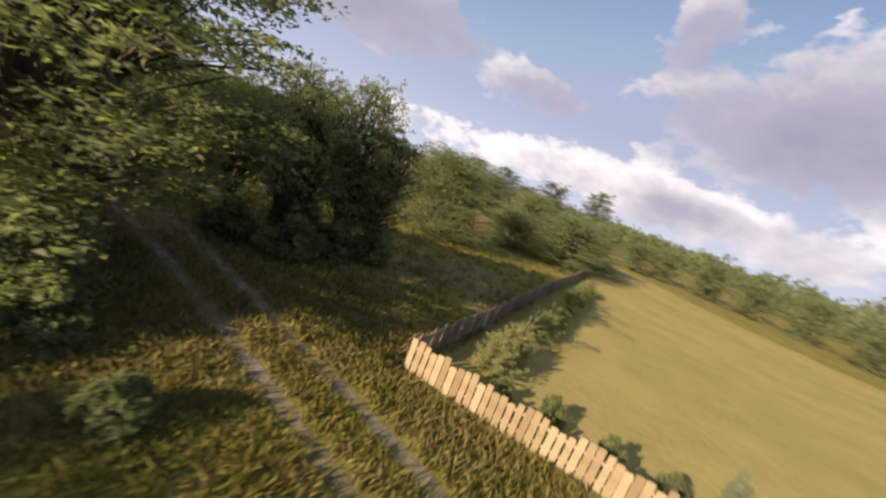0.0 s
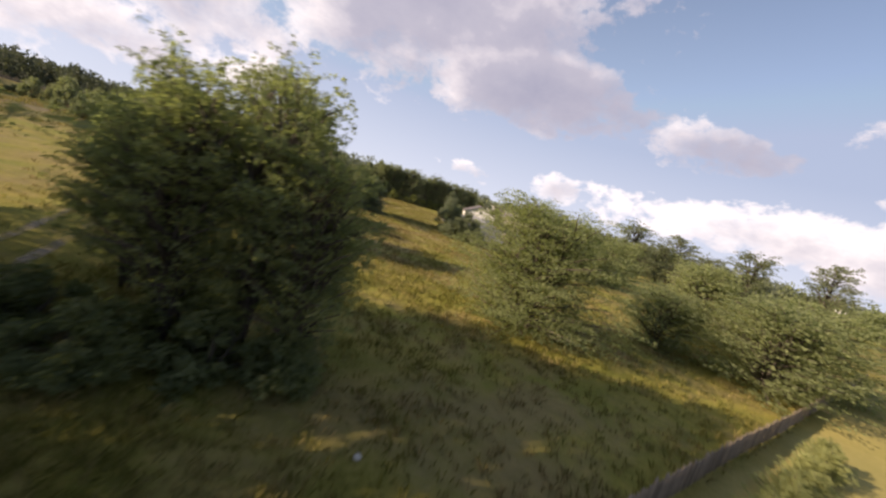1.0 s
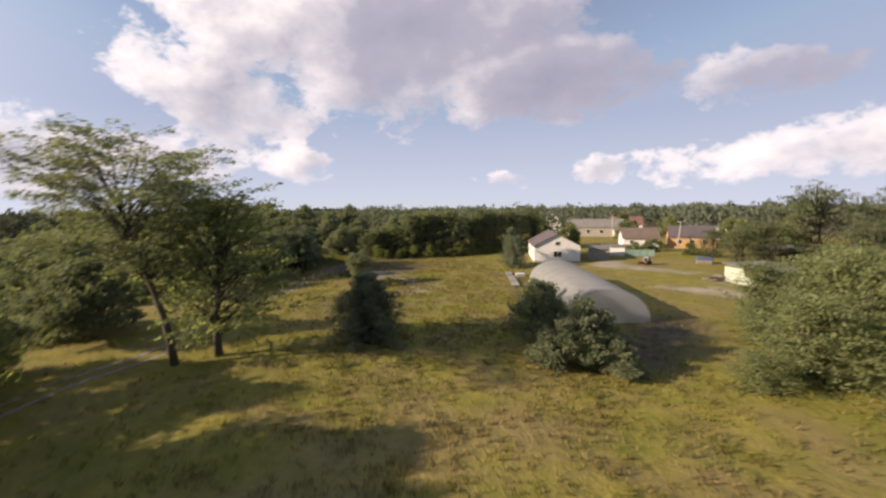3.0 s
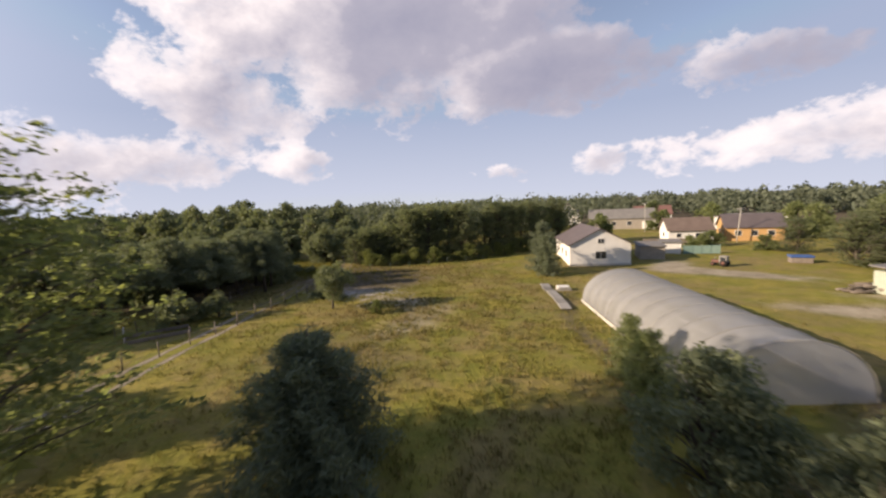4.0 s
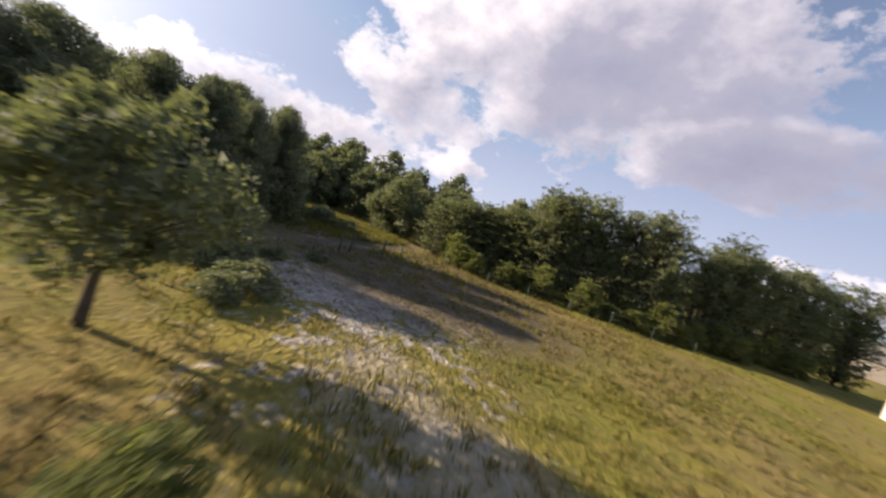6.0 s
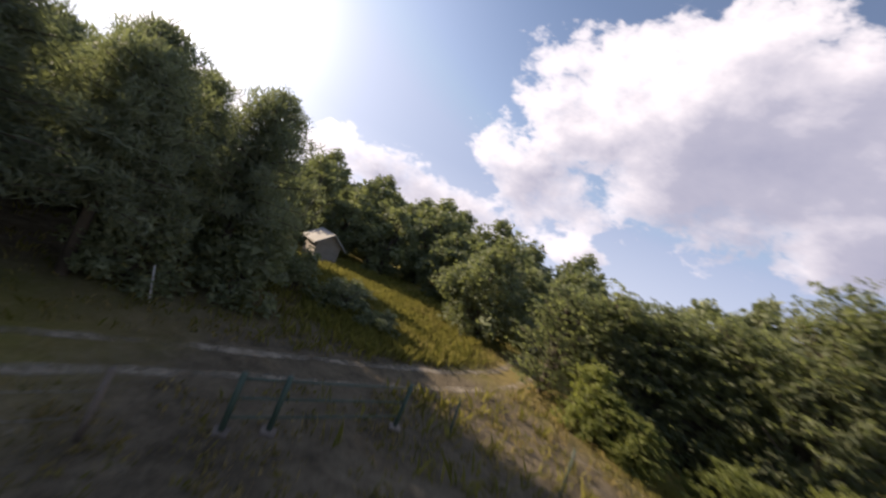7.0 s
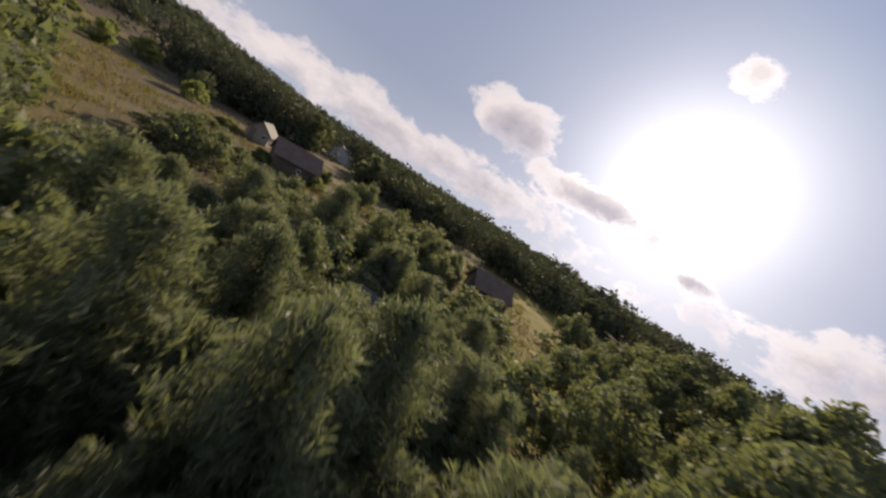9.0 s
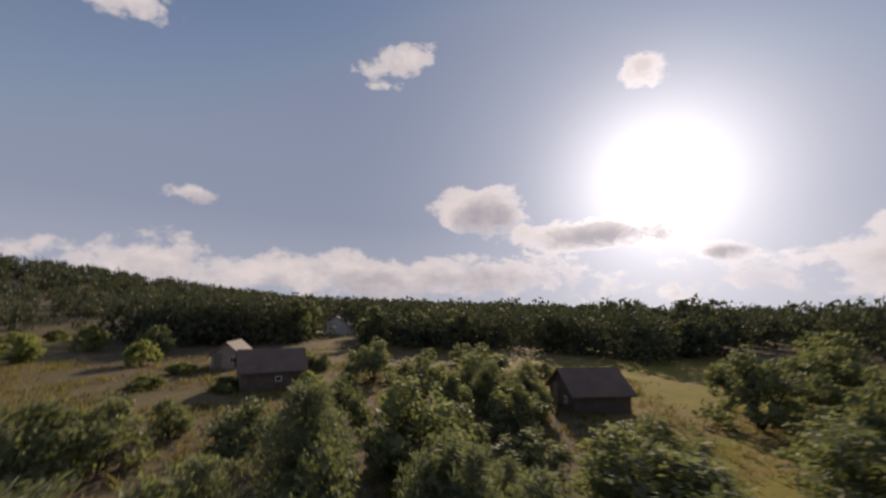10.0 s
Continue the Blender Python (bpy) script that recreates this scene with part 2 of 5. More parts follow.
    lumps = mth(t, "MULTIPLY", mth(t, "MULTIPLY", fbm(t, co, 3.2, 4.0, 0.55, 0.8), ramp(t, sep.outputs[2], [(0.05, 0.0), (0.3, 1.0)])), 2.4)
    L(mth(t, "ADD", lumps, mth(t, "ADD", mth(t, "MULTIPLY", tuft, 0.7), mth(t, "MULTIPLY", n_fine, 0.4))), bp.inputs["Height"])
    L(bp.outputs[0], b.inputs["Normal"])
    L(b.outputs[0], out.inputs[0])
    return m


M_GROUND = ground_material()
M_LEAF = leafy("leaves_green", (0.118, 0.142, 0.07), (0.275, 0.297, 0.142), 0.58)
M_LEAF_DARK = leafy("leaves_dark_green", (0.104, 0.125, 0.076), (0.232, 0.251, 0.138), 0.34)
M_LEAF_PALE = leafy("leaves_pale_green", (0.142, 0.166, 0.080), (0.300, 0.322, 0.154), 0.52)
M_LEAF_YOUNG = leafy("leaves_yellow_green", (0.112, 0.136, 0.046), (0.25, 0.266, 0.096), 0.45)
M_NEEDLE = leafy("pine_needles", (0.102, 0.124, 0.086), (0.232, 0.254, 0.160), 0.36)
M_SHOOT = leafy("young_pine_needles", (0.20, 0.215, 0.080), (0.38, 0.385, 0.170), 0.45)
M_LEAF_EDGE = leafy("leaves_of_wood_edge", (0.104, 0.124, 0.076), (0.245, 0.262, 0.15), 0.55)
# Greyed and lightened so the distant wood carries its haze in the colour.
M_LEAF_HAZED = leafy("leaves_haze_tinted", (0.090, 0.108, 0.078), (0.180, 0.198, 0.142), 0.3, 0.06)
M_BARK = solid("bark", (0.05, 0.04, 0.03), (0.14, 0.115, 0.09), 2.0, 0.9, bump=0.6, fine=18)


def grass_material(name="grass_blades", fresher=0.0):
    """Blades: green where the meadow is fresh, straw-coloured in its dry patches."""
    m, t, out = material(name)
    L = t.links.new
    co = nd(t, "ShaderNodeTexCoord").outputs["Object"]
    isl = nd(t, "ShaderNodeNewGeometry").outputs["Random Per Island"]
    dry = mth(t, "ADD", mth(t, "MULTIPLY", fbm(t, co, 0.07, 4.0), 0.45), mth(t, "MULTIPLY", fbm(t, co, 0.33, 5.0, 0.65, 0.6), 0.55))
    dry = ramp(t, mth(t, "ADD", dry, mth(t, "MULTIPLY", mth(t, "SUBTRACT", isl, 0.5), 0.16)), [(0.44 + fresher, 0.0), (0.60 + fresher, 1.0)])
    fresh = mixc(t, isl, (0.122, 0.124, 0.026), (0.268, 0.242, 0.060))
    straw = mixc(t, isl, (0.15, 0.110, 0.045), (0.32, 0.25, 0.115))
    c = mixc(t, dry, fresh, straw)
    b = nd(t, "ShaderNodeBsdfPrincipled", Roughness=0.8)
    b.inputs["Specular IOR Level"].default_value = 0.1
    tr = nd(t, "ShaderNodeBsdfTranslucent")
    L(c, b.inputs["Base Color"]), L(c, tr.inputs[0])
    mx = nd(t, "ShaderNodeMixShader", Fac=0.4)
    L(b.outputs[0], mx.inputs[1]), L(tr.outputs[0], mx.inputs[2]), L(mx.outputs[0], out.inputs[0])
    return m


M_GRASS = grass_material()
M_GRASS_FRESH = grass_material("fresh_grass_blades", 0.16)
# Dark, grey and barely translucent: backlighting and haze put into the leaf colour.
M_LEAF_BACKLIT = leafy("leaves_backlit_wood", (0.060, 0.070, 0.052), (0.125, 0.136, 0.096), 0.2, 0.06)
M_BOARD = solid("fresh_boards", (0.23, 0.165, 0.090), (0.38, 0.29, 0.17), 3.0, 0.7, fine=30, by_object=0.5)
# Weathered brown, taken darker for the shade the far fence stands in.
M_OLDBOARD_SHADED = solid("weathered_shaded_boards", (0.15, 0.115, 0.085), (0.28, 0.22, 0.165), 3.0, 0.8, fine=30, by_object=0.5)
M_OLDWOOD = solid("grey_old_wood", (0.11, 0.09, 0.075), (0.24, 0.20, 0.165), 2.0, 0.85, fine=30, by_object=0.5)
M_PALEWOOD = solid("weathered_pale_boards", (0.24, 0.21, 0.18), (0.38, 0.34, 0.29), 2.0, 0.85, fine=30)
M_CONCRETE = solid("concrete", (0.30, 0.285, 0.26), (0.45, 0.43, 0.40), 1.5, 0.9, by_object=0.3)
M_SLAB = solid("worn_concrete_slabs", (0.16, 0.15, 0.135), (0.31, 0.295, 0.27), 1.8, 0.92, by_object=0.6)
M_WHITE = solid("white_render", (0.60, 0.58, 0.55), (0.76, 0.74, 0.71), 0.8, 0.85)
M_ROOF_BROWN = solid("brown_roof_sheet", (0.092, 0.076, 0.078), (0.135, 0.112, 0.112), 0.7, 0.6)
M_ROOF_GREY = solid("grey_asbestos_roof", (0.14, 0.135, 0.13), (0.24, 0.225, 0.21), 0.9, 0.85)
M_ROOF_RUST = solid("reddish_brown_sheet", (0.12, 0.088, 0.074), (0.20, 0.15, 0.125), 0.9, 0.8)
M_ROOF_RED = solid("red_roof", (0.15, 0.075, 0.062), (0.21, 0.115, 0.10), 0.9, 0.7)
M_ORANGE = solid("orange_walls", (0.42, 0.25, 0.10), (0.52, 0.32, 0.14), 0.8, 0.8)
M_DARKWOOD = solid("dark_log_walls", (0.045, 0.035, 0.028), (0.10, 0.078, 0.06), 1.2, 0.85)
M_GLASS = solid("window_glass", (0.02, 0.024, 0.03), (0.04, 0.045, 0.055), 1.0, 0.08, bump=0.0, spec=0.6)


def film_material():
    m, t, out = material("greenhouse_film")
    L = t.links.new
    co = nd(t, "ShaderNodeTexCoord").outputs["Object"]
    n = fbm(t, co, 0.9, 5.0, 0.6)
    b = nd(t, "ShaderNodeBsdfPrincipled", Roughness=0.32)
    L(mixc(t, n, (0.43, 0.43, 0.44), (0.58, 0.58, 0.59)), b.inputs["Base Color"])
    tr, tl = nd(t, "ShaderNodeBsdfTransparent"), nd(t, "ShaderNodeBsdfTranslucent")
    tl.inputs[0].default_value = (0.62, 0.62, 0.63, 1)
    bp = nd(t, "ShaderNodeBump", Strength=0.5, Distance=0.05)
    L(n, bp.inputs["Height"]), L(bp.outputs[0], b.inputs["Normal"])
    m1, m2 = nd(t, "ShaderNodeMixShader", Fac=0.45), nd(t, "ShaderNodeMixShader", Fac=0.3)
    L(b.outputs[0], m1.inputs[1]), L(tl.outputs[0], m1.inputs[2])
    L(m1.outputs[0], m2.inputs[1]), L(tr.outputs[0], m2.inputs[2]), L(m2.outputs[0], out.inputs[0])
    return m


M_FILM = film_material()


# ---- helpers for meshes ----
def part(name, bm, mat, parent=None, label="", smooth=False):
    me = bpy.data.meshes.new(name)
    bm.to_mesh(me)
    bm.free()
    me.materials.append(mat)
    if smooth:
        me.shade_smooth()
    ob = new(name, me)
    if parent:
        ob.parent = parent
    if label:
        ob["label"] = label
    return ob


def mesh_of(name, verts, faces, mat, smooth=False):
    me = bpy.data.meshes.new(name)
    me.from_pydata([tuple(v) for v in verts], [], [tuple(f) for f in faces])
    me.materials.append(mat)
    if smooth:
        me.shade_smooth()
    me.update()
    return me


def quads_mesh(name, v, mat):
    """v: n x k x 3 corners; every face an island of its own."""
    n, k = v.shape[:2]
    me = bpy.data.meshes.new(name)
    me.vertices.add(k * n)
    me.vertices.foreach_set("co", np.ascontiguousarray(v.reshape(-1), dtype=np.float32))
    me.loops.add(k * n)
    me.loops.foreach_set("vertex_index", np.arange(k * n, dtype=np.int32))
    me.polygons.add(n)
    me.polygons.foreach_set("loop_start", np.arange(0, k * n, k, dtype=np.int32))
    me.polygons.foreach_set("loop_total", np.full(n, k, dtype=np.int32))
    me.materials.append(mat)
    me.update(calc_edges=True)
    return me


def box(bm, x0, x1, y0, y1, z0, z1, bevel=0.0):
    r = bmesh.ops.create_cube(bm, size=1.0, matrix=Matrix.Translation(((x0 + x1) / 2, (y0 + y1) / 2, (z0 + z1) / 2))
                              @ Matrix.Diagonal((x1 - x0, y1 - y0, z1 - z0, 1)))
    if bevel:
        es = list({e for v in r["verts"] for e in v.link_edges})
        bmesh.ops.bevel(bm, geom=es, offset=bevel, segments=1, affect="EDGES")
    return r["verts"]


def boxed(x0, x1, y0, y1, z0, z1, bevel=0.0):
    bm = bmesh.new()
    box(bm, x0, x1, y0, y1, z0, z1, bevel)
    return bm


def tube(points, radii, sides=7):
    """A tapered tube along the points, as vertices and faces."""
    vs, fs = [], []
    pts = [Vector(p) for p in points]
    for i, p in enumerate(pts):
        d = (pts[min(i + 1, len(pts) - 1)] - pts[max(i - 1, 0)]).normalized()
        a = d.orthogonal().normalized()
        b = d.cross(a)
        for k in range(sides):
            w = 2 * math.pi * k / sides
            vs.append(p + (a * math.cos(w) + b * math.sin(w)) * radii[i])
    for i in range(len(pts) - 1):
        for k in range(sides):
            k2 = (k + 1) % sides
            fs.append((i * sides + k, i * sides + k2, (i + 1) * sides + k2, (i + 1) * sides + k))
    fs.append(tuple(reversed(range(sides))))
    fs.append(tuple((len(pts) - 1) * sides + k for k in range(sides)))
    return vs, fs


def join(pieces):
    vs, fs = [], []
    for v, f in pieces:
        o = len(vs)
        vs += list(v)
        fs += [tuple(i + o for i in q) for q in f]
    return vs, fs


def empty(name, m, label, category, group="", kind=""):
    ob = new(name)
    ob.matrix_world = m
    ob.empty_display_size = 0.3
    return tagged(ob, label, category, group, kind)


# ---- the land ----
def hill(x, y):
    """Wooded rise to the south."""
    k = np.clip((-40 - y) / 120, 0, 1)
    return k * k * (3 - 2 * k) * 34.0 * np.exp(-(((x - 40) / 190) ** 2 + ((y + 400) / 210) ** 2))


def gz(x, y):
    """Height of the ground."""
    x, y = np.asarray(x, float), np.asarray(y, float)
    roll = 0.10 * np.sin(x * 0.31 + 1.3 * np.sin(y * 0.13)) * np.sin(y * 0.27 + 0.8) + 0.018 * np.sin(x * 0.9 + y * 0.7 + 2.2 * np.sin(0.41 * x - 0.53 * y))
    return hill(x, y) + roll


def along(pts, n=400):
    """Points evenly along a smooth line through the given ones."""
    p = np.array(pts, float)
    k = np.arange(len(p))
    u = np.linspace(0, len(p) - 1, n)
    i = np.clip(u.astype(int), 0, len(p) - 2)
    f = (u - i)[:, None]
    a, b, c, d = p[np.clip(i - 1, 0, None)], p[i], p[i + 1], p[np.clip(i + 2, None, len(p) - 1)]
    return 0.5 * (2 * b + (c - a) * f + (2 * a - 5 * b + 4 * c - d) * f ** 2 + (3 * b - a - 3 * c + d) * f ** 3)


def near_line(x, y, line):
    best = np.full(x.shape, 1e9)
    for q in line[::2]:
        best = np.minimum(best, (x - q[0]) ** 2 + (y - q[1]) ** 2)
    return np.sqrt(best)


def inside(x, y, poly):
    """Signed distance to a convex polygon given anticlockwise: positive inside."""
    d = np.full(np.shape(x), 1e9)
    for (ax, ay), (bx, by) in zip(poly, poly[1:] + poly[:1]):
        n = math.hypot(bx - ax, by - ay)
        d = np.minimum(d, ((bx - ax) * (y - ay) - (by - ay) * (x - ax)) / n)
    return d


TRACK = along([(6.5, 1.0), (2.6, 4.3), (-0.1, 6.5), (-2.4, 8.2), (-4.3, 9.5), (-7, 11.3), (-11.6, 14.1), (-15.2, 16.4), (-24, 22.6), (-35, 32), (-43.5, 40.5), (-46.6, 48),
               (-51.5, 55), (-56.5, 62.5), (-62, 71), (-67.2, 78.5), (-70.5, 84.5), (-75, 92), (-86, 101)], 700)
LAWN = [(-0.4, 10.2), (27.0, -1.5), (62, -2), (24.4, 66.5)]


def make_ground():
    def axis(lo, hi, step, far):
        core = np.arange(lo, hi + step, step)
        out = [step]
        while sum(out) < far:
            out.append(out[-1] * 1.25)
        o = np.cumsum(out)
        return np.concatenate([(lo - o)[::-1], core, hi + o])
    xs, ys = axis(-112, 30, 0.62, 4000), axis(-3, 118, 0.62, 4000)
    X, Y = np.meshgrid(xs, ys)
    Z = gz(X, Y)
    nx, ny = len(xs), len(ys)
    me = bpy.data.meshes.new("ground")
    me.vertices.add(nx * ny)
    me.vertices.foreach_set("co", np.stack([X, Y, Z], -1).astype(np.float32).reshape(-1))
    i = (np.arange(ny - 1)[:, None] * nx + np.arange(nx - 1)[None]).reshape(-1)
    f = np.stack([i, i + 1, i + nx + 1, i + nx], -1)
    n = len(f)
    me.loops.add(4 * n)
    me.loops.foreach_set("vertex_index", f.reshape(-1).astype(np.int32))
    me.polygons.add(n)
    me.polygons.foreach_set("loop_start", np.arange(0, 4 * n, 4, dtype=np.int32))
    me.polygons.foreach_set("loop_total", np.full(n, 4, dtype=np.int32))
    me.update(calc_edges=True)
    me.shade_smooth()
    cov = np.zeros((ny, nx, 4), np.float32)
    cov[..., 3] = 1
    core = (X > -130) & (X < 40) & (Y > -10) & (Y < 130)
    yard = 0.9 * np.exp(-(((X + 24) / 8) ** 2 + ((Y - 105) / 2.6) ** 2)) + 0.8 * np.exp(-(((X + 30.5) / 2.5) ** 2 + ((Y - 109) / 5) ** 2)) + 0.95 * np.exp(-(((X + 14.5) / 7) ** 2 + ((Y - 91) / 2.4) ** 2)) + 0.5 * np.exp(-(((X + 13) / 5) ** 2 + ((Y - 97) / 2.5) ** 2))
    yard += 0.62 * np.exp(-(((X + 50.5) / 5) ** 2 + ((Y - 78) / 2.2) ** 2)) + 0.52 * np.exp(-(((X + 44.5) / 2.6) ** 2 + ((Y - 72.5) / 5) ** 2))
    cov[..., 0] = np.maximum(cov[..., 0], np.clip(yard * 1.1, 0, 1))
    cov[..., 1] = np.clip(inside(X, Y, LAWN) * 0.8 + 0.5, 0, 1)
    garden = np.exp(-(((X + 64) / 8) ** 2 + ((Y - 57) / 6) ** 2))
    sand = 1.4 * np.exp(-(((X + 59) / 5) ** 2 + ((Y - 79.8) / 4.2) ** 2)) + 0.4 * np.exp(-(((X + 51) / 5) ** 2 + ((Y - 77) / 4) ** 2))
    cov[..., 2] = np.clip(sand * 0.66, 0, 1)
    att = me.color_attributes.new("cover", "FLOAT_COLOR", "POINT")
    att.data.foreach_set("color", cov.reshape(-1))
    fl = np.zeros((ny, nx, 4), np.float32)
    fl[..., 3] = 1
    # Litter, brown soil and dull fields, plus ground darkened where tree shade falls.
    litter_shade = 1.3 * np.exp(-(((X + 74) / 6) ** 2 + ((Y - 68) / 9) ** 2)) + 1.25 * np.exp(-(((X + 88) / 12) ** 2 + ((Y - 70) / 13) ** 2))
    litter_shade += 1.5 * np.exp(-(((X + 66) / 9) ** 2 + ((Y - 86.5) / 6.5) ** 2)) + 0.9 * np.exp(-(((X + 10) / 6) ** 2 + ((Y - 9) / 6) ** 2)) + 0.4 * np.exp(-(((X + 1.5) / 6) ** 2 + ((Y - 20) / 6) ** 2))
    litter_shade += 0.66 * np.clip((66 - Y) / 20, 0, 1) * np.clip((-52 - X) / 30, 0, 1)
    litter_shade += 0.75 * np.exp(-(((X + 44) / 7) ** 2 + ((Y - 64.5) / 5) ** 2)) + 0.3 * np.exp(-(((X + 85) / 45) ** 2 + ((Y + 10) / 45) ** 2))
    litter_shade += 0.75 * np.exp(-(((X + 62) / 8) ** 2 + ((Y - 85) / 7) ** 2))
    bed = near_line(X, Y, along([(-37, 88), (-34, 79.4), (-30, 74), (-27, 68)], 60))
    litter_shade += 0.85 * np.exp(-(bed / 0.9) ** 2) + 1.1 * np.exp(-(((X + 17.5) / 3.2) ** 2 + ((Y - 72.5) / 6) ** 2)) + 0.9 * np.exp(-(((X + 20) / 4.5) ** 2 + ((Y - 65) / 3) ** 2))
    litter_shade += np.exp(-(((X + 98) / 16) ** 2 + ((Y - 50) / 9) ** 2)) + ((X < -190) | (Y > 200) | (Y < -65))
    litter_shade *= 1 - np.clip(1.3 * garden, 0, 1)
    litter_shade *= 1 - 0.85 * np.exp(-(((X + 83) / 6) ** 2 + ((Y - 86) / 3) ** 2))
    litter_shade *= 1 - 0.8 * np.exp(-(((X + 142) / 20) ** 2 + ((Y - 42) / 15) ** 2))
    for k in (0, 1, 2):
        fl[..., k] = np.clip(litter_shade * 0.85, 0, 1)
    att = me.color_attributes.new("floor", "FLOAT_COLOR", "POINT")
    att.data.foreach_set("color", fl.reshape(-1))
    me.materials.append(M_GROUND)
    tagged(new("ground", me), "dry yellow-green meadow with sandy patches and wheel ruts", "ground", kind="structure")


make_ground()


def rut_material():
    """Bare trodden soil whose ragged edge lets the meadow show."""
    m, t, out = material("bare_rut")
    L = t.links.new
    co = nd(t, "ShaderNodeTexCoord").outputs["Object"]
    f = fbm(t, co, 6.0, 5.0, 0.65)
    b = nd(t, "ShaderNodeBsdfPrincipled", Roughness=0.95)
    L(mixc(t, ramp(t, f, [(0.35, 0.0), (0.65, 1.0)]), (0.19, 0.155, 0.105), (0.37, 0.32, 0.245)), b.inputs["Base Color"])
    w = nd(t, "ShaderNodeVertexColor", layer_name="edge").outputs["Color"]
    k = mth(t, "ADD", w, mth(t, "MULTIPLY", mth(t, "SUBTRACT", fbm(t, co, 0.45, 7.0, 0.72), 0.5), 3.4))
    mx = nd(t, "ShaderNodeMixShader")
    L(ramp(t, k, [(0.30, 0.0), (0.95, 0.8)]), mx.inputs[0])
    L(nd(t, "ShaderNodeBsdfTransparent").outputs[0], mx.inputs[1]), L(b.outputs[0], mx.inputs[2]), L(mx.outputs[0], out.inputs[0])
    return m


M_RUT = rut_material()


def make_ruts():
    d = np.gradient(TRACK, axis=0)
    d /= np.linalg.norm(d, axis=1, keepdims=True)
    nrm = np.stack([-d[:, 1], d[:, 0]], -1)
    cols = np.array([-0.36, -0.12, 0.12, 0.36])
    for side in (-0.68, 0.68):
        vs, fs, es = [], [], []
        for i, (p, q) in enumerate(zip(TRACK, nrm)):
            for c in cols:
                x, y = p + q * (side + c)
                vs.append((x, y, float(gz(x, y)) + 0.012))
                es.append((0.62 if abs(c) < 0.3 else -0.35) + 0.5 * min(1.0, max(0.0, (y - 34) / 6)) - 0.45 * min(1.0, max(0.0, (y - 64) / 6)))
        for i in range(len(TRACK) - 1):
            for k in range(3):
                a = i * 4 + k
                fs.append((a, a + 1, a + 5, a + 4))
        me = mesh_of("track", vs, fs, M_RUT, True)
        att = me.color_attributes.new("edge", "FLOAT_COLOR", "POINT")
        att.data.foreach_set("color", np.repeat(np.array(es, np.float32), 4))
        tagged(new("track", me), "pale bare wheel rut of the dirt track", "track", kind="structure")


make_ruts()


# ---- plants ----
def leaves(centres, n, size, rng, flat=0.0, stretch=1.9, rise=0.0, thin=1.0):
    """Leaf faces scattered in balls (x, y, z, radius): n x 3 x 3."""
    c = np.array(centres)
    w = c[:, 3] ** 2
    pick = rng.choice(len(c), n, p=w / w.sum())
    d = rng.normal(size=(n, 3))
    d /= np.linalg.norm(d, axis=1, keepdims=True)
    rad = c[pick, 3] * (0.45 + 0.62 * rng.random(n) ** 0.6)
    pos = c[pick, :3] + d * rad[:, None]
    a = rng.normal(size=(n, 3))
    a[:, 2] *= 1 - flat
    a += 0.5 * d
    a[:, 2] += rise
    a /= np.linalg.norm(a, axis=1, keepdims=True)
    b = np.cross(a, rng.normal(size=(n, 3)))
    b /= np.linalg.norm(b, axis=1, keepdims=True) + 1e-9
    s = size * (0.6 + 0.8 * rng.random(n))[:, None]
    return np.stack([pos - a * s * stretch * 0.5, pos + b * s * 0.72 * thin + a * s * stretch * 0.25, pos - b * s * 0.35 * thin + a * s * stretch * 0.62], 1)


